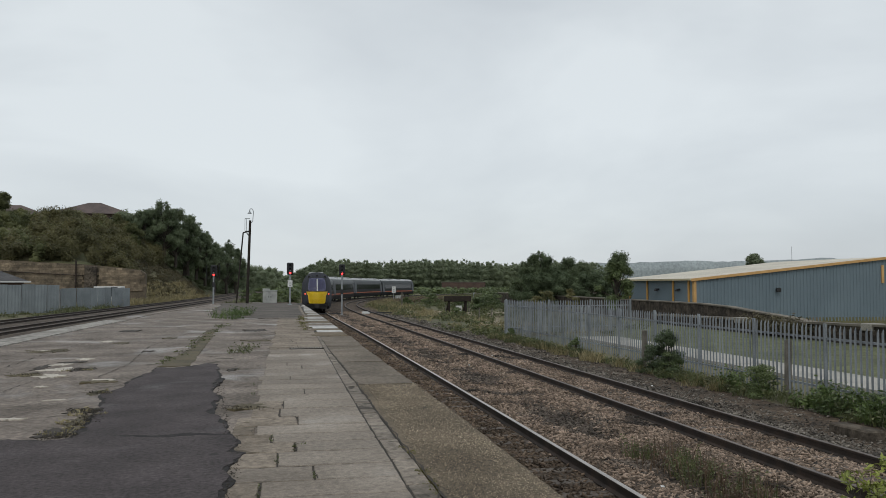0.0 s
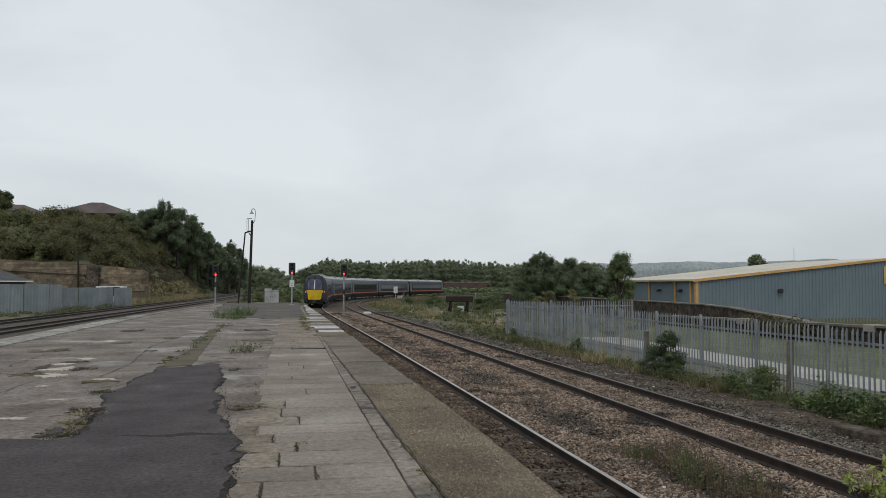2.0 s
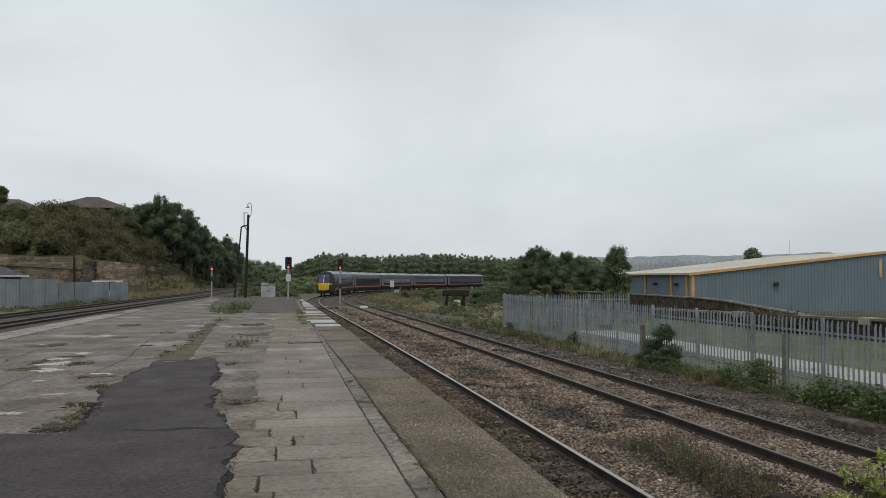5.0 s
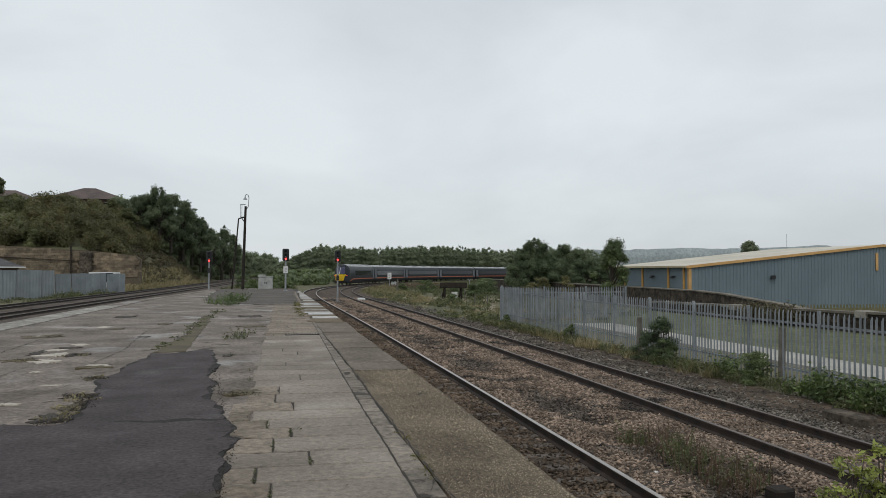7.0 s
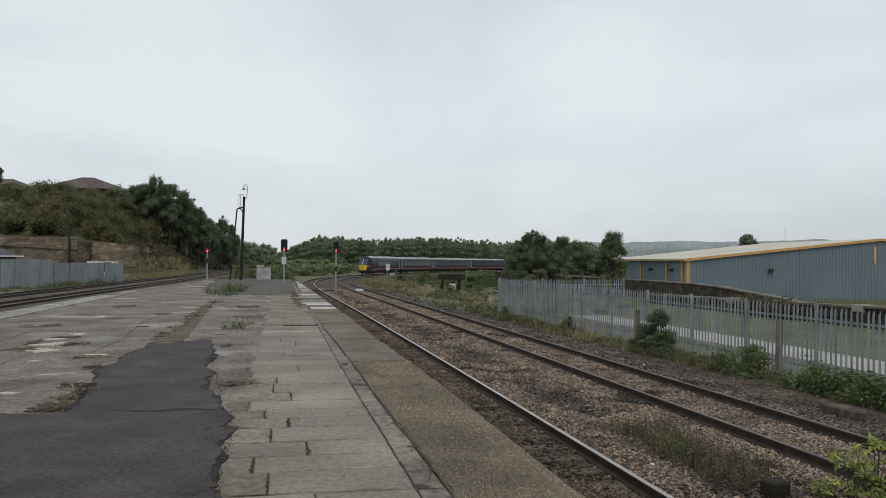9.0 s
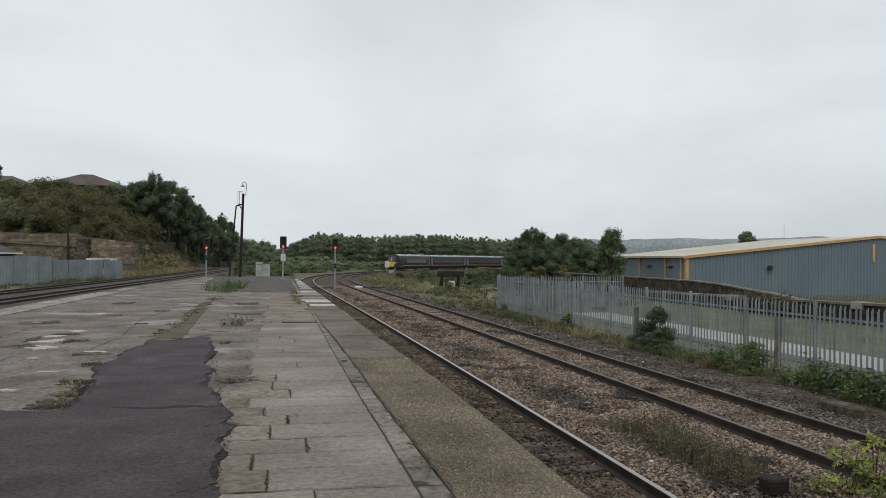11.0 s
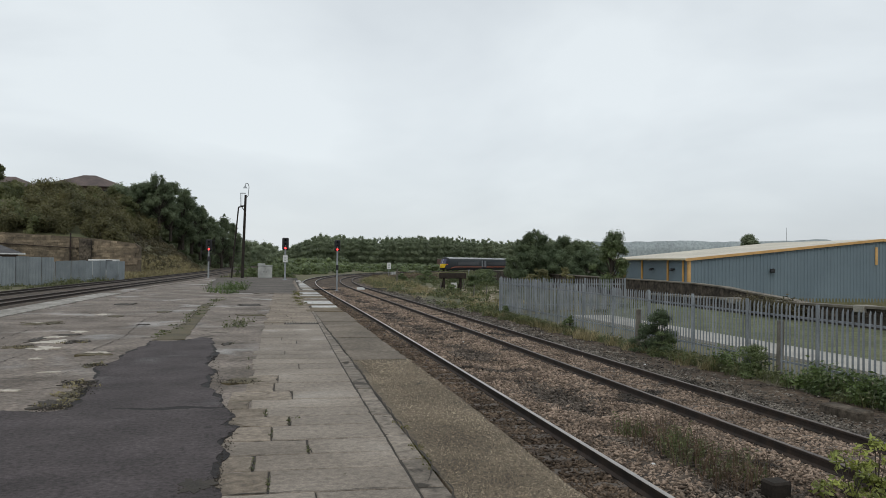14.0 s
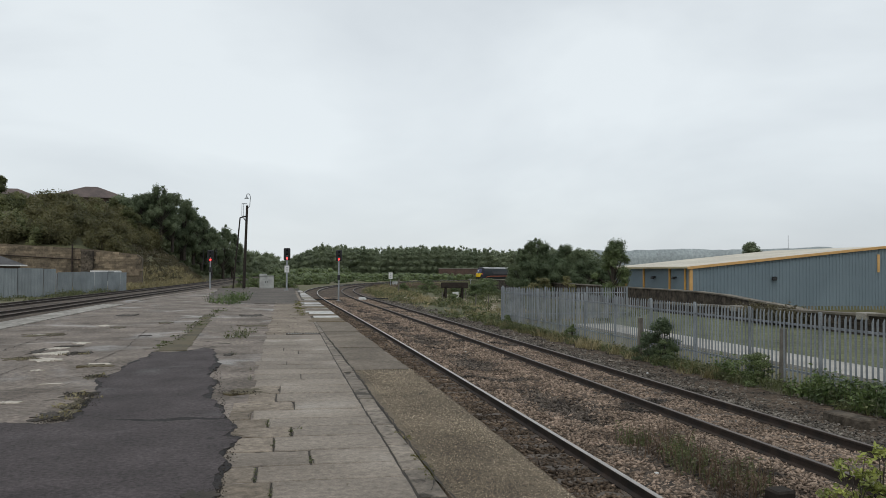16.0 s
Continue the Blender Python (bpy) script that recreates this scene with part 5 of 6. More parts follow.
def make_lot():
    """The path and lawn behind the fence."""
    bm = bmesh.new()
    prism(bm, [(15.3, 5), (17.3, 5), (17.4, 41), (15.2, 41)], -1.25, -1.12)
    tagged(part("path", bm, "path"), "pale grey concrete path behind the fence", "path", kind="structure")
    bm = bmesh.new()
    prism(bm, [(17.45, 5), (26, 5), (26, 60), (17.55, 42)], -1.25, -1.14)
    tagged(part("lawn", bm, "lawn"), "rough green lawn behind the fence", "grass", kind="structure")
    bm = bmesh.new()
    prism(bm, rag([(9.6, 4), (11.9, 4), (11.0, 30), (10.6, 45), (9.4, 45), (9.4, 30)], 0.25, 0.5, 3.0), -1.3, -1.165)
    tagged(part("verge_soil", bm, "soil"), "bare brown earth between ballast and fence", "ground", kind="structure")
    for k, o in enumerate([[(9.6, 74), (12.4, 96), (16, 86), (19.5, 78), (23, 84), (19, 70), (13, 71)], [(13.8, 52), (15.5, 58), (18.5, 70), (16.0, 66), (13.5, 58)]]):
        bm = bmesh.new()
        prism(bm, rag(o, 0.6, 0.7, 4.0 + k), -1.4, -1.19)
        tagged(part("gravel_patch", bm, "sand"), "pale sandy gravel patch on rough ground", "ground", kind="structure")
    for k, (x, y, a, l) in enumerate([(11.45, 22.3, 97, 2.2), (11.2, 30.5, 96, 1.1)]):
        bm = bmesh.new()
        box(bm, -l / 2, l / 2, -0.05, 0.05, 0, 0.04, 0.008)
        tagged(part("plank", bm, "coping", at=pose(x, y, -1.165, 0, 0, a)), "pale weathered plank lying on the earth", "plank", "loose planks")
    bm = bmesh.new()
    box(bm, -0.14, 0.14, -0.12, 0.12, 0, 0.2, 0.025)
    stub = mesh_of(bm, "post_stub", "dark_wood")
    tagged(part("post_stub", stub, None, at=pose(5.83, 8.7, -1.1, 3, 0, 8)), "short rotten timber stub between the tracks", "post")
    bm = bmesh.new()
    box(bm, -0.2, 0.2, -0.5, 0.5, 0, 0.22, 0.03)
    tagged(part("cable_trough", bm, "dark_stone", at=pose(10.45, 13.4, -1.2, 0, 0, 4)), "dark concrete cable trough beside the track", "trough")
    for k, (x, y) in enumerate([(6.0, 26.5), (7.7, 30), (8.9, 22), (4.95, 10.15), (9.6, 20.2), (9.9, 11.6)]):
        bm = bmesh.new()
        bmesh.ops.create_icosphere(bm, subdivisions=1, radius=0.035)
        for v in bm.verts:
            v.co *= 1 + 0.4 * noise.noise(v.co * 9 + Vector((k, 0, 0)))
            v.co.z *= 0.6
        tagged(part("white_stone", bm, "white", at=pose(x, y, -1.04)), "pale white stone lying on the ballast", "stone", "pale stones")


def make_walls():
    w = thing("stone_wall", pose(0, 0, 0), "low dark stone wall with a pale coping", "wall", "boundary walls", "structure")
    rng = random.Random(9)
    def crest(y):
        return -0.13 - 0.0147 * (y - 31.3)
    bm = bmesh.new()
    prism(bm, [(26.06, 10), (26.6, 10), (26.6, 54.5), (26.06, 54.5)], -2.8, -0.1)
    for v in bm.verts:
        if v.co.z > -1:
            v.co.z = crest(v.co.y) - 0.1
    part("core", bm, "joint", w)
    shapes = []
    for l in (0.35, 0.5, 0.65):
        bm = bmesh.new()
        box(bm, -0.06, 0.1, -l / 2 + 0.01, l / 2 - 0.01, 0.01, 0.15, 0.015)
        shapes.append((l, mesh_of(bm, "stone", "dark_stone")))
    for row in range(3):
        y = 28.0 + rng.uniform(0, 0.3)
        while y < 54:
            l, me = rng.choice(shapes)
            part("stone", me, None, w, at=pose(26.06 + rng.uniform(-0.02, 0.02), y + l / 2, crest(y) - 0.27 - 0.16 * row))
            y += l
    for k in range(22):
        bm = bmesh.new()
        dz = rng.uniform(-0.015, 0.015)
        vs = box(bm, 25.92, 26.58, 10.5 + k * 2, 12.5 + k * 2 - 0.02, -0.11 + dz, 0.0 + dz)
        for v in vs:
            v.co.z += crest(v.co.y)
        part("coping_stone", bm, "dark_coping" if rng.random() < 0.75 else "coping", w)
    for y in (43.1, 32.4):
        bm = bmesh.new()
        box(bm, 25.86, 26.62, y - 0.35, y + 0.35, crest(y) - 0.3, crest(y) + 0.04, 0.03)
        part("pier_cap", bm, "coping", w, "pale square stone block on the wall")
    w = thing("stone_wall", pose(0, 0, 0), "tall dark stone retaining wall with a sloping top", "wall", "boundary walls", "structure")
    for name, x0, x1, z0, z1, mt in (("wall", 30, 30.5, -2.8, 0.0, "dark_stone"), ("coping", 29.93, 30.57, 0.0, 0.09, "dark_coping")):
        bm = bmesh.new()
        vs = []
        for y, z in ((42, -0.62), (44, -0.42), (47.6, -0.19), (51, 0.06), (54.9, 0.19), (62, 0.24), (115, 0.41)):
            zb = -2.8 if name == "wall" else z + z0
            vs.append([bm.verts.new((x0, y, zb)), bm.verts.new((x0, y, z + z1)), bm.verts.new((x1, y, z + z1)), bm.verts.new((x1, y, zb))])
        for a, b in zip(vs, vs[1:]):
            for i in range(4):
                bm.faces.new((a[i], a[(i + 1) % 4], b[(i + 1) % 4], b[i]))
        bm.faces.new(vs[0])
        part(name, bm, mt, w)
    # dry bramble hanging over the low wall
    tufts("dry_bramble", [(25.85 + rng.uniform(-0.3, 0.3), rng.uniform(36.5, 41.5), -0.9, 0.4, rng.uniform(0.5, 0.95), 50) for _ in range(22)], "slope", "dry brown bramble over the low wall", "bush", 21, 3, 0.05, 0.006)


def make_shed():
    t = thing("industrial_shed", pose(34, 63.3, -1.2), "blue-grey corrugated steel industrial shed with yellow trim", "building")
    ev, rd, hx, ln = 3.27, 5.24, 18.9, 16.7

    def top(x):
        return ev + (rd - ev) * (1 - abs(x - hx) / hx)
    bm = bmesh.new()
    ends = [(0.0, -1.6), (2 * hx, -1.6), (2 * hx, ev), (hx, rd), (0.0, ev)]
    front = [bm.verts.new((x, 0.0, z)) for x, z in ends]
    rear = [bm.verts.new((x, 0.08, z)) for x, z in ends]
    bm.faces.new(front)
    bm.faces.new(rear[::-1])
    for i in range(5):
        bm.faces.new((front[i], front[(i + 1) % 5], rear[(i + 1) % 5], rear[i]))
    part("gable_wall", bm, "shed", t)
    bm = bmesh.new()
    for i in range(int(hx * 2 / 0.33)):
        x = 0.2 + i * 0.33
        vs = [bm.verts.new((x + a, y, z)) for z in (-1.5, top(x + 0.08) - 0.03) for a, y in ((0.0, -0.003), (0.03, -0.045), (0.13, -0.045), (0.16, -0.003))]
        for k in range(3):
            bm.faces.new((vs[k], vs[k + 1], vs[k + 5], vs[k + 4]))
        bm.faces.new((vs[0], vs[4], vs[7], vs[3]))
    tagged(part("wall_ribs", bm, "shed", t), kind="stuff")
    bm = bmesh.new()
    box(bm, 0, 0.15, 0.1, ln, 0, ev)
    part("side_wall", bm, "shed", t)
    for side in (0, 1):
        bm = bmesh.new()
        xa, xb = (-0.28, hx) if side == 0 else (hx, 2 * hx + 0.28)
        prism(bm, [(xa, -0.12), (xb, -0.12), (xb, ln), (xa, ln)], 0.0, 0.12)
        for v in bm.verts:
            v.co.z += top(v.co.x)
        part("roof", bm, "shed_roof", t, "pale weathered sheet roof")
    bm = bmesh.new()
    vs = box(bm, -0.34, hx, -0.24, -0.125, -0.10, 0.13)
    for v in vs:
        v.co.z += top(v.co.x)
    vs = box(bm, hx, 2 * hx, -0.24, -0.125, -0.10, 0.13)
    for v in vs:
        v.co.z += top(v.co.x)
    part("verge_trim", bm, "yellow_trim", t, "yellow verge trim")
    bm = bmesh.new()
    box(bm, -0.05, 0.20, -0.09, 0.18, 0, ev + 0.02, 0.01)
    part("corner_trim", bm, "yellow_trim", t, "yellow corner trim")
    bm = bmesh.new()
    box(bm, -0.42, -0.29, -0.2, ln, ev - 0.06, ev + 0.1)
    part("gutter", bm, "gutter", t, "pale yellow gutter")
    for y in (0.75, 3.6, 8.9, 12.9):
        bm = bmesh.new()
        tube(bm, (-0.08, y, 0), (-0.08, y, ev - 0.05), 0.10, 0.10, 10)
        part("downpipe", bm, "orange", t, "orange-brown downpipe")
    for y in (2.5, 6.6):
        bm = bmesh.new()
        box(bm, -0.35, -0.003, y - 0.12, y + 0.12, 2.35, 2.5, 0.02)
        box(bm, -0.4, -0.2, y - 0.2, y + 0.2, 2.25, 2.4, 0.03)
        part("wall_lamp", bm, "black", t, "black wall floodlight")
    for x in (7.9, 26):
        bm = bmesh.new()
        box(bm, x - 0.2, x + 0.2, -0.3, -0.05, 2.3, 2.55, 0.03)
        box(bm, x - 0.32, x + 0.1, -0.42, -0.2, 2.22, 2.42, 0.03)
        tube(bm, (x + 0.1, -0.1, 2.6), (x + 0.1, -0.1, 2.3), 0.04, 0.04, 6)
        part("wall_lamp", bm, "black", t, "black wall floodlight")
    bm = bmesh.new()
    box(bm, 18.2, 18.45, -0.12, -0.05, 3.0, 4.6, 0.01)
    part("trim_strip", bm, "yellow_trim", t, "short yellow trim strip")


def make_signal(name, x, y, z, top, label, plate=False, lower=False, cage=False, lit=0.0):
    t = thing(name, pose(x, y, z), label, "railway signal", "railway signals")
    h = top - z
    bm = bmesh.new()
    tube(bm, (0, 0, 0), (0, 0, h - 0.5), 0.075, 0.07, 12)
    box(bm, -0.2, 0.2, -0.2, 0.2, -0.1, 0.05, 0.02)
    part("post", bm, "grey_post", t, "grey steel post")
    bm = bmesh.new()
    box(bm, -0.27, 0.27, -0.06, 0.14, h - 1.0, h, 0.07)
    part("head", bm, "black", t, "black signal head")
    for k, dz in enumerate((-0.84, -0.52, -0.2)):
        bm = bmesh.new()
        tube(bm, (0, -0.10, h + dz), (0, -0.06, h + dz), 0.075, 0.075, 14)
        part("lens", bm, "red_light" if k == 0 else "glass", t, "lit red lens" if k == 0 else "")
        bm = bmesh.new()
        for i in range(7):
            a0, a1 = math.radians(-15 + 30 * i), math.radians(15 + 30 * i)
            tube(bm, (0.125 * math.cos(a0), -0.17, h + dz + 0.125 * math.sin(a0)), (0.125 * math.cos(a1), -0.17, h + dz + 0.125 * math.sin(a1)), 0.012, 0.012, 4)
            tube(bm, (0.125 * math.cos(a0), -0.28, h + dz + 0.125 * math.sin(a0)), (0.125 * math.cos(a0), -0.06, h + dz + 0.125 * math.sin(a0)), 0.03, 0.03, 4)
        part("hood", bm, "black", t)
    if plate:
        bm = bmesh.new()
        box(bm, -0.19, 0.19, -0.12, -0.09, plate - 0.28, plate + 0.28, 0.006)
        p = part("number_plate", bm, "white", t, "white identification plate")
        for k in range(3):
            bm = bmesh.new()
            box(bm, -0.08, 0.08, -0.128, -0.121, plate - 0.17 + 0.14 * k, plate - 0.13 + 0.14 * k)
            part("marking", bm, "grey_post", p)
    if lower:
        bm = bmesh.new()
        box(bm, -0.12, 0.12, -0.14, 0.1, lower - 0.22, lower + 0.22, 0.03)
        part("relay_box", bm, "black", t, "black equipment box")
    if cage:
        bm = bmesh.new()
        for sx in (-0.6, 0.5):
            tube(bm, (sx, 0, h - 1.2), (sx, 0, h + 0.05), 0.025, 0.025, 6)
        tube(bm, (-0.6, 0, h - 1.2), (0.5, 0, h - 1.2), 0.025, 0.025, 6)
        for sx in (-0.03, 0.1):
            tube(bm, (sx, 0.12, h - 2.6), (sx, 0.12, h - 1.0), 0.03, 0.03, 6)
        part("guard_frame", bm, "black", t, "thin dark guard frame")
    return t


def make_furniture():
    make_signal("signal", 0.13, 66.7, -0.02, 3.45, "colour-light signal showing red at the platform end", plate=1.75)
    make_signal("signal", 4.70, 72.2, -1.08, 3.47, "colour-light signal showing red between the tracks", lower=2.1)
    make_signal("signal", -6.45, 73.0, -1.1, 3.35, "colour-light signal showing red above a black box", lower=2.75, cage=True)
    # telegraph pole with its stay post and lamp
    t = thing("lamp_pole", pose(-3.58, 73.0, -0.35), "tall tarred wooden pole with a swan-neck lamp", "lamp post")
    bm = bmesh.new()
    tube(bm, (0, 0, 0), (0.2, 0, 7.7), 0.14, 0.10, 10)
    part("pole", bm, "dark_wood", t)
    bm = bmesh.new()
    tube(bm, (-0.95, 0.1, 0), (-0.40, 0.1, 6.6), 0.07, 0.06, 8)
    tube(bm, (-0.40, 0.1, 6.6), (0.15, 0, 6.75), 0.06, 0.06, 8)
    tube(bm, (-0.1, 0.05, 6.6), (0.12, 0, 6.3), 0.04, 0.04, 6)
    part("stay", bm, "dark_wood", t, "slanting dark stay post")
    bm = bmesh.new()
    tube(bm, (-0.62, 0.08, 2.7), (0.06, 0, 2.7), 0.02, 0.02, 6)
    part("tie", bm, "black", t)
    bm = bmesh.new()
    for z in (6.75, 7.85):
        tube(bm, (-0.25, 0, z), (0.2, 0, z), 0.035, 0.035, 6)
    for x in (-0.25, -0.12):
        tube(bm, (x, 0, 6.75), (x, 0, 7.85), 0.022, 0.022, 6)
    part("bracket_frame", bm, "grey_post", t, "pale metal bracket frame")
    bm = bmesh.new()
    arc = [(0.2, 0, 7.6), (0.42, 0, 7.9), (0.48, 0, 8.7), (0.40, 0, 8.95), (0.25, 0, 9.0), (0.15, 0, 8.9)]
    bent_tube(bm, [(x, y, z - 0.25) for x, y, z in arc], 0.03, 8)
    part("swan_neck", bm, "grey_post", t)
    bm = bmesh.new()
    tube(bm, (0.15, 0, 8.30), (0.15, 0, 8.46), 0.20, 0.07, 14)
    tube(bm, (0.15, 0, 8.46), (0.15, 0, 8.65), 0.06, 0.03, 10)
    part("lamp_shade", bm, "grey_post", t, "bell-shaped lamp shade")
    # equipment cabinet
    t = thing("equipment_cabinet", pose(-1.68, 76.5, -0.1), "grey steel trackside equipment cabinet with double doors", "cabinet")
    bm = bmesh.new()
    box(bm, -0.65, 0.65, -0.3, 0.3, 0, 1.15, 0.02)
    part("body", bm, "cabinet", t)
    bm = bmesh.new()
    box(bm, -0.69, 0.69, -0.36, 0.34, 1.15, 1.21, 0.015)
    part("lid", bm, "cabinet", t)
    bm = bmesh.new()
    box(bm, -0.66, 0.0, -0.33, 0.3, 1.21, 1.38, 0.02)
    part("hood", bm, "cabinet", t)
    for sx in (-1, 1):
        bm = bmesh.new()
        box(bm, sx * 0.33 - 0.29, sx * 0.33 + 0.29, -0.325, -0.302, 0.08, 1.08, 0.008)
        d = part("door", bm, "cabinet", t)
        bm = bmesh.new()
        box(bm, sx * 0.1 - 0.02, sx * 0.1 + 0.02, -0.36, -0.326, 0.55, 0.7)
        part("handle", bm, "black", d)
    for k, (x, y, l) in enumerate([(-3.0, 75.2, 0.5), (-3.5, 75.0, 0.3), (-2.6, 75.4, 0.35)]):
        bm = bmesh.new()
        box(bm, -l / 2, l / 2, -0.15, 0.15, 0, 0.2, 0.04)
        tagged(part("rubble_block", bm, "coping", at=pose(x, y, -0.15, 0, 4, 20 * k)), "pale lump of rubble by the cabinet", "rubble", "rubble by the cabinet")
    bm = bmesh.new()
    prism(bm, rag([(-6.3, 74), (0.5, 74), (0.8, 82), (-5.5, 82)], 0.4, 0.8, 3.0), -1.3, -0.12)
    tagged(part("ramp_end", bm, "soil"), "earthy mound at the end of the platform", "ground", kind="structure")
    # buffer stop
    t = thing("buffer_stop", pose(16.5, 78, -1.22), "old dark timber buffer stop on steel frames", "buffer stop")
    bm = bmesh.new()
    box(bm, -1.35, 1.35, -0.18, 0.18, 1.2, 1.75, 0.04)
    part("beam", bm, "dark_wood", t)
    for sx in (-0.85, 0.85):
        bm = bmesh.new()
        tube(bm, (sx, 0.05, 0), (sx, 0.05, 1.3), 0.1, 0.1, 8)
        tube(bm, (sx, 1.1, 0), (sx, 0.2, 1.5), 0.08, 0.08, 8)
        tube(bm, (sx - 0.35, 0.4, 0), (sx, 0.1, 1.1), 0.06, 0.06, 8)
        part("frame", bm, "dark_wood", t)
    bm = bmesh.new()
    prism(bm, rag([(-0.25, 0.3), (0.3, 0.35), (0.35, 0.9), (-0.2, 0.8)], 0.08, 0.15, 1.0), 0.0, 0.75)
    tagged(part("white_sack", bm, "white", at=pose(17.0, 79.4, -1.25)), "white sack dumped behind the buffer stop", "sack")
    # signs, boxes and posts
    t = thing("lineside_sign", pose(16.85, 130, -1.2), "white square board on a post beside the curve", "sign")
    bm = bmesh.new()
    tube(bm, (0, 0, 0), (0, 0, 2.0), 0.05, 0.05, 8)
    part("post", bm, "grey_post", t)
    bm = bmesh.new()
    box(bm, -0.32, 0.32, -0.09, -0.05, 1.5, 2.55, 0.01)
    b = part("board", bm, "white", t, "white board with grey markings")
    for k, z in enumerate((1.75, 2.05, 2.3)):
        bm = bmesh.new()
        box(bm, -0.12, 0.12, -0.096, -0.091, z - 0.04, z + 0.05)
        part("marking", bm, "grey_post", b)
    bm = bmesh.new()
    box(bm, -0.4, 0.4, -0.3, 0.3, 0, 0.9, 0.03)
    tagged(part("relay_box", bm, "cabinet", at=pose(19.2, 142, -1.2, 0, 0, 25)), "grey relay box beside the curving line", "cabinet")
    t = thing("lineside_sign", pose(37.2, 160, -1.2), "small pale grey sign with a forked top", "sign")
    bm = bmesh.new()
    tube(bm, (0, 0, 0), (0, 0, 0.85), 0.05, 0.05, 8)
    for sx in (-1, 1):
        tube(bm, (0, 0, 0.8), (sx * 0.2, 0, 1.25), 0.06, 0.07, 6)
    part("board", bm, "grey_post", t)
    for k, (x, y, h) in enumerate([(13.7, 98, 1.9), (14.1, 72, 1.0), (16.9, 66, 0.9), (15.2, 63.5, 1.0), (20, 73, 1.2), (18.3, 81, 1.0)]):
        bm = bmesh.new()
        tube(bm, (0, 0, 0), (0.03, 0, h), 0.09 if h > 1.5 else 0.05, 0.08 if h > 1.5 else 0.045, 8)
        tagged(part("marker_post", bm, "grey_wood", at=pose(x, y, -1.22)), "weathered grey wooden post in rough grass", "post", "posts in the grass")
    # point machines
    for x, y in ((7.05, 74.5), (2.2, 72.5)):
        t = thing("point_machine", pose(x, y, -1.08), "white-topped point machine between the rails", "point machine", "point machines")
        bm = bmesh.new()
        box(bm, -0.3, 0.3, -0.7, 0.7, 0, 0.22, 0.04)
        part("case", bm, "white", t)
        bm = bmesh.new()
        box(bm, 0.25, 2.4, -0.2, -0.08, 0.08, 0.17, 0.01)
        box(bm, 0.25, 2.2, 0.15, 0.25, 0.08, 0.17, 0.01)
        part("rods", bm, "black", t)
    # old wooden posts at the steel fence
    for x, y, h in ((12.15, 18.0, 1.45), (11.6, 25.0, 1.3)):
        bm = bmesh.new()
        box(bm, -0.07, 0.07, -0.06, 0.06, 0, h, 0.012)
        tagged(part("timber_post", bm, "grey_wood", at=pose(x, y, -1.15, 0, 1.5, 8)), "old weathered timber post in front of the fence", "post", "timber posts")


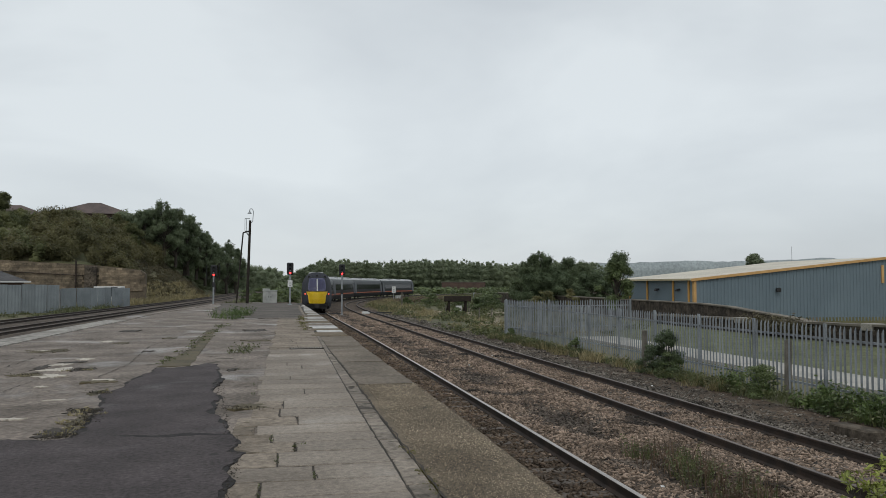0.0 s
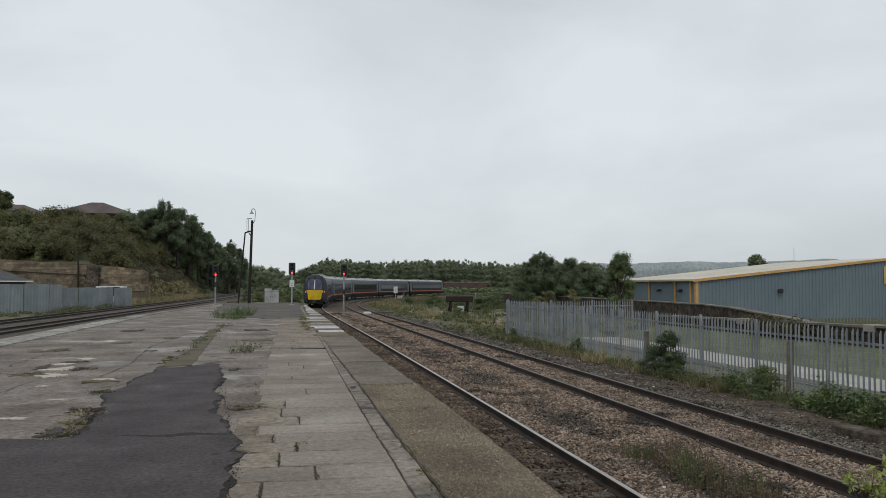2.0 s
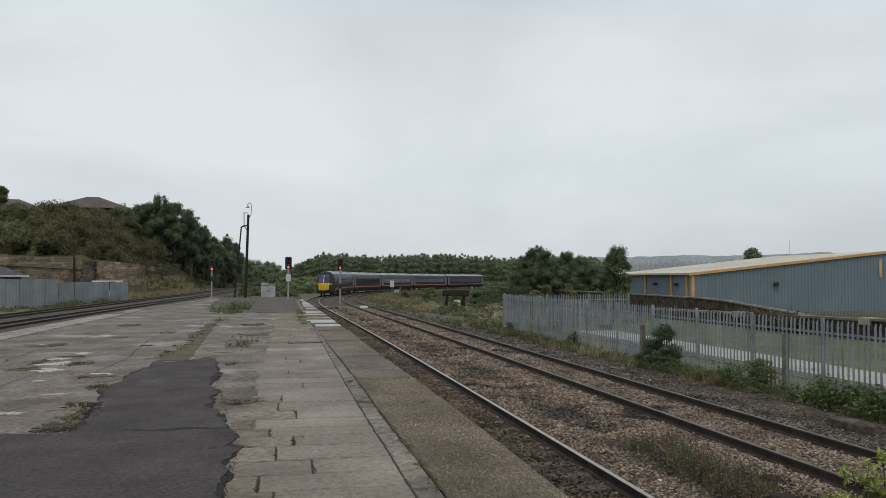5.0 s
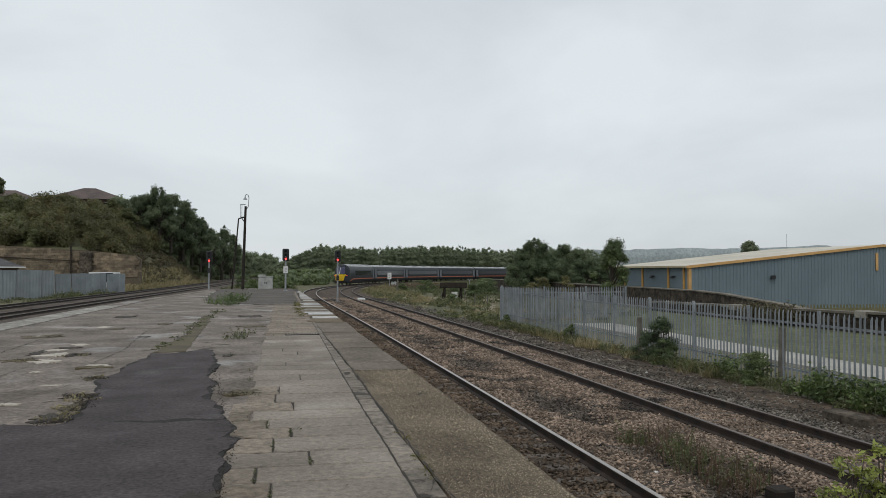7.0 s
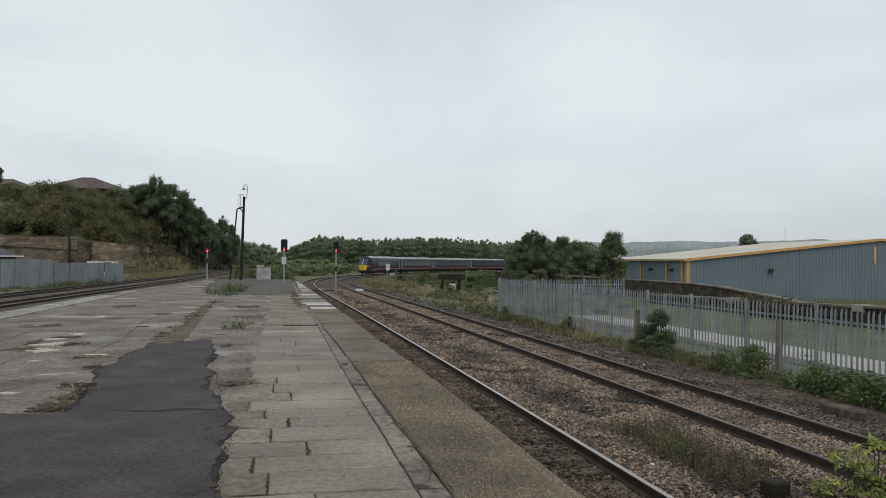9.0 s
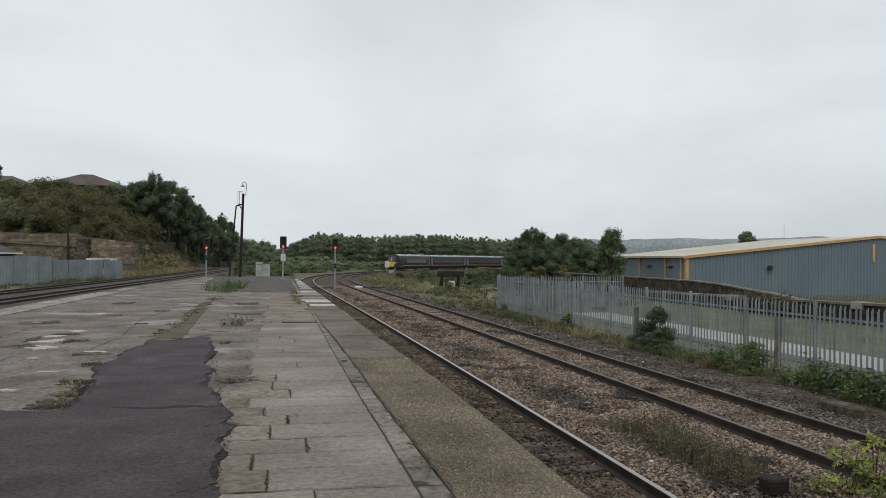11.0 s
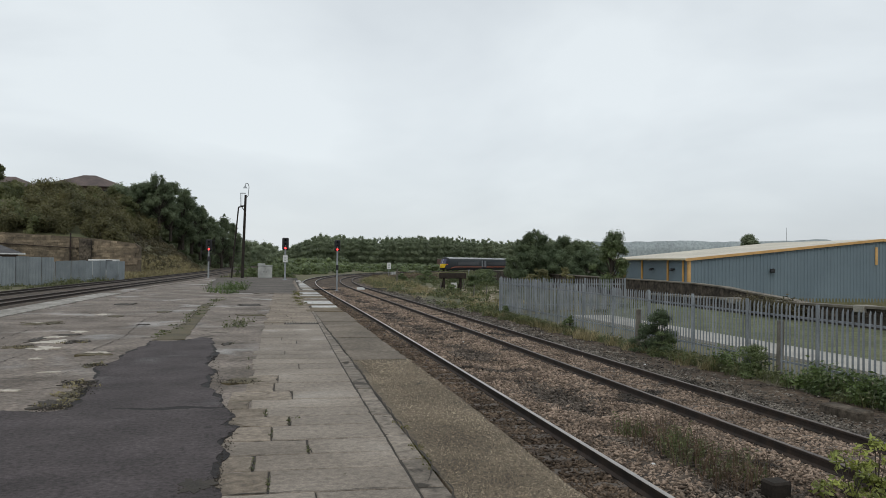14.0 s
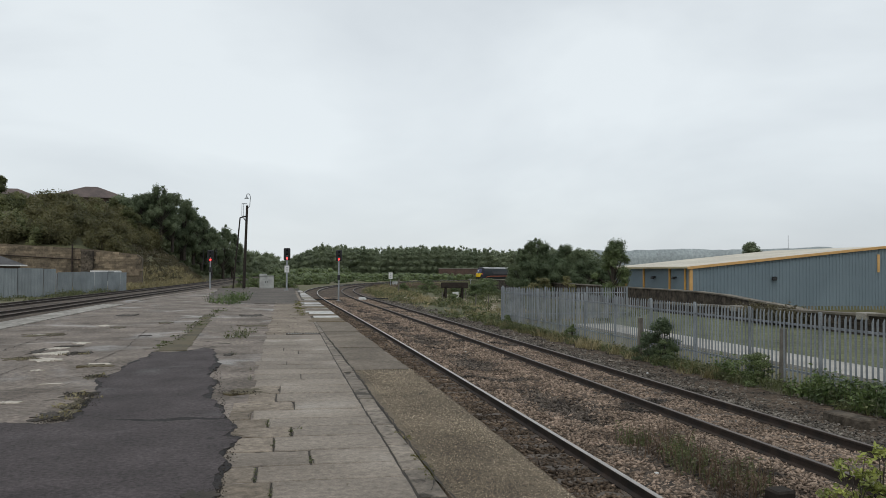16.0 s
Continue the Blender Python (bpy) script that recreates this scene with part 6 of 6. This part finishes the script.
def make_left_side():
    rng = random.Random(6)
    # steel sheet hoarding
    for (xa, ya), (xb, yb), h, label in (((-36.0, 72.0), (-22.8, 87.4), 2.85, "tall blue-grey steel sheet hoarding"), ((-24.6, 95.0), (-19.75, 107.8), 2.45, "lower blue-grey steel sheet hoarding")):
        ang, length = math.atan2(yb - ya, xb - xa), math.hypot(xb - xa, yb - ya)
        t = thing("hoarding", pose(xa, ya, -1.2, 0, 0, math.degrees(ang)), label, "fence", "sheet hoardings")
        n = round(length / 1.35)
        w = length / n
        bm = bmesh.new()
        sec = [((w - 0.04) * i / 8, 0.03 * (i % 2)) for i in range(9)]
        prism(bm, sec + [(x, y + 0.012) for x, y in sec[::-1]], 0.05, h)
        sheet = mesh_of(bm, "sheet", "hoard")
        bm = bmesh.new()
        box(bm, -0.05, 0.05, 0.09, 0.18, -0.1, h - 0.1)
        post = mesh_of(bm, "post", "galv")
        for i in range(n):
            part("sheet", sheet, None, t, at=pose(i * w, rng.uniform(-0.03, 0.03), rng.uniform(-0.06, 0.05)))
            part("post", post, None, t, at=pose(i * w, 0, 0))
    # sandstone retaining wall
    w = thing("retaining_wall", pose(0, 0, 0), "high yellowish sandstone retaining wall with a darker buttress", "wall", kind="structure")
    bm = bmesh.new()
    vs = []
    for x, z in ((-75, 5.9), (-42, 5.3), (-30.4, 4.7), (-29.0, 4.6), (-22.4, 3.9), (-21.6, 3.3)):
        vs.append([bm.verts.new((x, 130.1, -1.3)), bm.verts.new((x, 130.1, z)), bm.verts.new((x, 131, z)), bm.verts.new((x, 131, -1.3))])
    for a, b in zip(vs, vs[1:]):
        for i in range(4):
            bm.faces.new((a[i], a[(i + 1) % 4], b[(i + 1) % 4], b[i]))
    bm.faces.new(vs[-1])
    part("core", bm, "sand_joint", w)
    shapes = []
    for l in (0.6, 0.9, 1.2):
        bm = bmesh.new()
        box(bm, 0.006, l - 0.006, -0.12, 0.1, 0.006, 0.354, 0.018)
        shapes.append((l, mesh_of(bm, "stone", "yellow_stone")))
    for row in range(18):
        z = -1.2 + row * 0.36
        x = -47.0 + rng.uniform(0, 0.8)
        while x < -22.6:
            l, me = rng.choice(shapes)
            lim = float(np.interp(x, [-75, -42, -30.4, -22.4], [5.9, 5.3, 4.7, 3.9]))
            if z + 0.36 < lim and not (-30.2 < x + l / 2 < -28.6) and z > 0.3:
                part("stone", me, None, w, at=pose(x, 130.1 + rng.uniform(-0.03, 0.03), z))
            x += l
    bm = bmesh.new()
    box(bm, -30.3, -28.6, 129.3, 130.1, -1.3, 4.4, 0.1)
    part("buttress", bm, "dark_stone", w, "dark overgrown buttress")
    for z in (3.0, 0.6):
        bm = bmesh.new()
        tube(bm, (-47, 129.8, z + 0.9), (-30.5, 129.8, z), 0.07, 0.07, 6)
        part("pipe", bm, "rail_side", w, "rusty pipe along the wall")
    bm = bmesh.new()
    tube(bm, (-31.6, 129.7, -1.2), (-31.6, 129.7, 5.3), 0.12, 0.12, 8)
    part("drainpipe", bm, "rail_side", w, "rusty upright pipe")
    # bungalow
    t = thing("bungalow", pose(-38.1, 95.9, -1.2, 0, 0, 24), "brick bungalow with a dark slate hipped roof", "house")
    bm = bmesh.new()
    box(bm, -8.5, 8.5, -4.5, 4.5, 0, 3.2)
    part("wall", bm, "brick", t)
    bm = bmesh.new()
    lo = [bm.verts.new(c) for c in ((-9, -5, 3.2), (9, -5, 3.2), (9, 5, 3.2), (-9, 5, 3.2))]
    hi = [bm.verts.new(c) for c in ((-4, 0, 5.6), (3.6, 0, 5.6))]
    for f in ((lo[0], lo[1], hi[1], hi[0]), (lo[1], lo[2], hi[1]), (lo[2], lo[3], hi[0], hi[1]), (lo[3], lo[0], hi[0]), (lo[3], lo[2], lo[1], lo[0])):
        bm.faces.new(f)
    part("roof", bm, "tile", t, "dark slate hipped roof")
    bm = bmesh.new()
    box(bm, -9.1, 9.1, -5.12, -5.01, 3.08, 3.22)
    box(bm, 9.01, 9.12, -5.1, 5.1, 3.08, 3.22)
    part("gutter", bm, "white", t, "white gutter and fascia")
    for x in (3.0, 6.4):
        bm = bmesh.new()
        box(bm, x - 0.7, x + 0.7, -4.56, -4.49, 1.2, 2.6)
        part("window", bm, "glass", t)
    # portable cabin
    t = thing("portable_cabin", pose(-23.0, 111.5, -1.2), "white portable cabin with a dark window", "cabin")
    bm = bmesh.new()
    box(bm, -1.7, 1.7, -1.2, 1.2, 0.0, 2.6, 0.04)
    part("body", bm, "white", t)
    bm = bmesh.new()
    box(bm, 0.45, 1.25, -1.24, -1.19, 1.3, 2.5)
    part("window", bm, "glass", t)
    # houses on the hill
    for x, y, z, hw, rise, label in ((-51.5, 230, 14.5, 10.5, 3.3, "house with a broad brown tiled roof on the hill"), (-72.0, 232, 14.5, 9.0, 3.0, "house with a brown tiled roof among trees")):
        z = min(z, pad(x, y + 4.4) - 0.2, pad(x + hw, y), pad(x - hw, y))
        lift = (23.7 - rise - z) if x > -60 else (22.9 - rise - z)
        t = thing("house", pose(x, y, z), label, "house", "houses on the hill")
        bm = bmesh.new()
        box(bm, -hw + 0.5, hw - 0.5, -4.5, 4.5, 0, lift)
        part("wall", bm, "brick", t)
        bm = bmesh.new()
        lo = [bm.verts.new(c) for c in ((-hw, -5.2, lift), (hw, -5.2, lift), (hw, 5.2, lift), (-hw, 5.2, lift))]
        hi = [bm.verts.new(c) for c in ((-1.5, 0, lift + rise), (1.5, 0, lift + rise))]
        for f in ((lo[0], lo[1], hi[1], hi[0]), (lo[1], lo[2], hi[1]), (lo[2], lo[3], hi[0], hi[1]), (lo[3], lo[0], hi[0]), (lo[3], lo[2], lo[1], lo[0])):
            bm.faces.new(f)
        part("roof", bm, "brown_tile", t, "brown tiled hipped roof")
        for k in range(3):
            bm = bmesh.new()
            box(bm, -5 + 4.5 * k, -3.6 + 4.5 * k, -4.56, -4.49, lift - 2.4, lift - 1.0)
            part("window", bm, "glass", t)


def make_distance():
    # brick parapet beyond the curve
    t = thing("brick_bridge", pose(66, 301, -1.3), "long low red-brown brick bridge parapet", "bridge")
    bm = bmesh.new()
    box(bm, -8.5, 8.5, -0.3, 0.3, 0, 3.75, 0.02)
    part("wall", bm, "brick", t)
    bm = bmesh.new()
    box(bm, -8.7, 8.7, -0.45, 0.45, 3.75, 3.95, 0.03)
    part("coping", bm, "coping", t)
    # wooded hills on the skyline
    xs = np.arange(300, 1900, 14.0)
    verts, faces = [], []
    for i, x in enumerate(xs):
        top = float(np.interp(x, [300, 600, 675, 800, 950, 1104, 1300, 1900], [20, 44, 45, 49, 50, 57, 40, 30])) + 3.5 * noise.noise((x * 0.012, 0, 5)) + 2.2 * noise.noise((x * 0.06, 2, 5))
        verts += [(x, 1500, -10), (x, 1500, top * 0.6), (x, 1506, top), (x, 1900, top * 0.5)]
        if i:
            a = 4 * (i - 1)
            for k in range(3):
                faces.append((a + k, a + 4 + k, a + 5 + k, a + 1 + k))
    tagged(part("far_hills", arrays("far_hills", verts, faces, "hill", True), None), "wooded hills on the skyline with haze painted into their colour", "hills", kind="structure")
    bm = bmesh.new()
    tube(bm, (1024, 1495, -10), (1024, 1495, 80), 0.7, 0.35, 6)
    tagged(part("radio_mast", bm, "grey_post"), "thin radio mast on the far hill", "mast")


make_ground()
make_ballast()
make_tracks()
make_lot()
make_left_side()
make_distance()
make_shed()
make_walls()
make_furniture()
make_woods()
make_trees()
make_plants()
make_fences()
make_stones()
platform = make_platform()
make_surface(platform)
make_slabs(platform)


# ---- the train ----
HALF = [(1.22, 0.42), (1.33, 0.75), (1.37, 1.15), (1.38, 1.7), (1.36, 2.2), (1.30, 2.7), (1.20, 3.05), (1.02, 3.35), (0.75, 3.56), (0.4, 3.68), (0.0, 3.72)]
PROFILE = [(-x, z) for x, z in HALF] + [(x, z) for x, z in HALF[-2::-1]]


def nose_y(x, z):
    """How far the cab end is drawn back from its tip."""
    r = 1.9 * (min(abs(x), 1.38) / 1.38) ** 2.6
    if z > 2.0:
        r += 0.62 * (z - 2.0) + 0.55 * max(0.0, z - 2.6) ** 2
    r += 0.30 * min(max(z - 1.0, 0.0), 1.0)
    if z < 1.0:
        r += 0.25 * (1.0 - z)
    return r


def patch(outline, lift, material, y0, name):
    """A piece of the cab end's skin: a grid inside z rows with half-widths, lifted off the shell."""
    bm = bmesh.new()
    rows = []
    for z, w in outline:
        rows.append([bm.verts.new((w * (i / 6 - 1), y0 + nose_y(w * (i / 6 - 1), z) - lift, z)) for i in range(13)])
    for a, b in zip(rows, rows[1:]):
        for i in range(12):
            bm.faces.new((a[i], a[i + 1], b[i + 1], b[i]))
    bmesh.ops.solidify(bm, geom=bm.faces[:], thickness=0.01)
    return mesh_of(bm, name, material, True)


def bogie_mesh():
    bm = bmesh.new()
    for sx in (-1, 1):
        box(bm, sx * 1.0 - 0.09, sx * 1.0 + 0.09, -1.7, 1.7, 0.40, 0.66, 0.03)
        for sy in (-1.3, 1.3):
            box(bm, sx * 1.0 - 0.13, sx * 1.0 + 0.13, sy - 0.2, sy + 0.2, 0.3, 0.6, 0.03)
    box(bm, -1.0, 1.0, -0.3, 0.3, 0.4, 0.7, 0.03)
    return mesh_of(bm, "bogie_frame", "train_under")


def wheel_mesh():
    bm = bmesh.new()
    for sx in (-1, 1):
        tube(bm, (sx * 0.69, 0, 0.42), (sx * 0.81, 0, 0.42), 0.42, 0.42, 20)
        tube(bm, (sx * 0.66, 0, 0.42), (sx * 0.69, 0, 0.42), 0.45, 0.45, 20)
    tube(bm, (-0.7, 0, 0.42), (0.7, 0, 0.42), 0.08, 0.08, 8)
    return mesh_of(bm, "wheelset", "train_under")


def build_car(cab_end, length, meshes):
    """A coach, its middle at the origin, rail top at z = 0. cab_end: the cab stands at -y."""
    t = thing("train_coach", pose(0, 0, 0), "dark blue passenger train coach with an orange-red stripe"
              if not cab_end else "dark blue train driving coach with a yellow cab end", "train", "coaches of the train")
    y0, y1 = -length / 2, length / 2
    n = len(PROFILE)
    bm = bmesh.new()
    back = [bm.verts.new((x, y1, z)) for x, z in PROFILE]
    if cab_end:
        rings = []
        for k in (1.0, 0.97, 0.9, 0.8, 0.65, 0.5, 0.35, 0.2):
            rings.append([bm.verts.new((x * k, y0 + nose_y(x * k, 1.9 + (z - 1.9) * k), 1.9 + (z - 1.9) * k)) for x, z in PROFILE])
        for a, b in zip(rings, rings[1:]):
            for i in range(n):
                j = (i + 1) % n
                bm.faces.new((a[i], a[j], b[j], b[i])).material_index = 2
        bm.faces.new(rings[-1]).material_index = 2
        first = rings[0]
        mid = [bm.verts.new((x, y0 + 5.0, z)) for x, z in PROFILE]
        for i in range(n):
            j = (i + 1) % n
            bm.faces.new((first[i], first[j], mid[j], mid[i])).material_index = 1 if 6 <= i < n - 8 else 0
        first = mid
    else:
        first = [bm.verts.new((x, y0, z)) for x, z in PROFILE]
        bm.faces.new(first)
    for i in range(n):
        j = (i + 1) % n
        bm.faces.new((first[i], first[j], back[j], back[i])).material_index = 1 if 6 <= i < n - 8 else 0
    bm.faces.new(back)
    part("body", mesh_of(bm, "body", ["body", "train_roof", "train_face"]), None, t)
    a = y0 + (5.0 if cab_end else 0.15)
    for sx in (-1, 1):
        bm = bmesh.new()
        box(bm, sx * 1.372, sx * 1.392, a, y1 - 0.1, 1.02, 1.20)
        if cab_end:
            vs = box(bm, sx * 1.372, sx * 1.392, y0 + 2.6, a, 1.02, 1.20)
            for v in vs:
                if v.co.y < y0 + 3:
                    v.co.x -= sx * 0.06
                    v.co.z -= 0.35
        part("stripe", bm, "train_red", t, "orange-red waist stripe")
        k = 0
        y = a + 1.9
        while y + 1.5 < y1 - 1.6:
            part("window", meshes["window"], None, t, at=pose(sx * 1.345, y + 0.7, 2.15, 0, sx * -4.5, 0))
            y += 1.75
        for yd in ((y1 - 0.85,) if cab_end else (y0 + 0.85, y1 - 0.85)):
            part("door", meshes["door"], None, t, "grey sliding passenger door", at=pose(sx * 1.36, yd, 1.95, 0, sx * -2.5, 0))
    for yy in np.arange(y0 + 6.0, y1 - 3, 6.4):
        part("roof_unit", meshes["unit"], None, t, at=pose(0, float(yy), 0))
    bm = bmesh.new()
    box(bm, -1.15, 1.15, y0 + 5.6, y1 - 5.6, 0.28, 0.75, 0.05)
    part("underframe", bm, "train_under", t)
    for yb in (y0 + 3.9, y1 - 3.7):
        b = part("bogie", meshes["bogie"], None, t, at=pose(0, yb, 0))
        for dy in (-1.3, 1.3):
            part("wheelset", meshes["wheel"], None, b, at=pose(0, dy, 0))
    bm = bmesh.new()
    box(bm, -0.75, 0.75, y1, y1 + 0.32, 0.9, 3.1, 0.05)
    part("gangway", bm, "train_under", t)
    if cab_end:
        part("windscreen", patch([(1.98, 0.74), (2.2, 0.80), (2.4, 0.80), (2.7, 0.77), (3.0, 0.72), (3.16, 0.66)], 0.02, "screen", y0, "windscreen"), None, t, "windscreen with a painted bluish sky reflection")
        part("nose_panel", patch([(0.86, 0.66), (0.95, 0.74), (1.3, 0.78), (1.55, 0.80), (1.72, 0.92), (1.93, 0.95)], 0.02, "train_yellow", y0, "nose_panel"), None, t, "bright yellow nose panel")
        part("lower_valance", patch([(0.36, 0.9), (0.6, 0.98), (0.84, 1.0)], 0.02, "train_under", y0, "lower_valance"), None, t, "black lower valance")
        bm = bmesh.new()
        tube(bm, (0, y0 - 0.35, 0.62), (0, y0 + 0.3, 0.62), 0.16, 0.2, 10)
        box(bm, -0.22, 0.22, y0 - 0.3, y0, 0.5, 0.8, 0.03)
        part("coupler", bm, "train_under", t)
        bm = bmesh.new()
        box(bm, -0.035, 0.035, y0 + nose_y(0, 2.6) - 0.32, y0 + nose_y(0, 2.6) - 0.27, 2.0, 3.1)
        for v in bm.verts:
            v.co.y += (v.co.z - 2.6) * 0.75 + 0.18
        part("wiper", bm, "white", t, "pale upright windscreen wiper")
        for x in (-0.72, 0.0, 0.72):
            bm = bmesh.new()
            z = 3.36 if x == 0 else 3.28
            yy = y0 + nose_y(x, z)
            tube(bm, (x, yy - 0.06, z), (x, yy + 0.25, z), 0.12, 0.12, 12)
            part("headlight", bm, "black", t, "unlit round headlight")
        for sx in (-1, 1):
            bm = bmesh.new()
            yy = y0 + nose_y(sx * 1.05, 1.72)
            tube(bm, (sx * 1.05, yy - 0.05, 1.72), (sx * 1.05, yy + 0.2, 1.72), 0.085, 0.085, 12)
            part("tail_light", bm, "tail_light", t, "lit red tail light")
    return t


def train_meshes():
    r = {"bogie": bogie_mesh(), "wheel": wheel_mesh()}
    bm = bmesh.new()
    box(bm, -0.02, 0.025, -0.865, 0.865, -0.42, 0.42, 0.0)
    r["window"] = mesh_of(bm, "window", "glass")
    bm = bmesh.new()
    box(bm, -0.02, 0.045, -0.5, 0.5, -0.95, 0.95, 0.02)
    r["door"] = mesh_of(bm, "door", "door")
    bm = bmesh.new()
    box(bm, -0.7, 0.7, 0, 2.2, 3.55, 3.78, 0.05)
    r["unit"] = mesh_of(bm, "roof_unit", "train_roof")
    return r


SPEED = (-0.00075102643, 0.022544563, -0.13282422, 9.7435989, 73.479782)
COACH = ((0.00, 24.06), (24.06, 23.34), (47.40, 23.34), (70.75, 23.34), (94.09, 24.06))
coaches = []
_m = train_meshes()
coaches.append(build_car(True, 23.85, _m))
coaches.append(build_car(False, 23.1, _m))
for _ in range(3):
    coaches.append(copy_thing(coaches[1], pose(0, 0, 0)))


def motions():
    for (start, pitch), ob in zip(COACH, coaches):
        rows = []
        for k in range(33):
            t = k * 0.5
            s = float(np.polyval(SPEED, t)) + start + pitch / 2
            ax, ay, _ = line_at(s - 8, NEAR_X)
            bx, by, _ = line_at(s + 8, NEAR_X)
            rows.append((t, pose((ax + bx) / 2, (ay + by) / 2, RAIL_Z, 0, 0, -math.degrees(math.atan2(bx - ax, by - ay)))))
        walk(ob, rows)


motions()
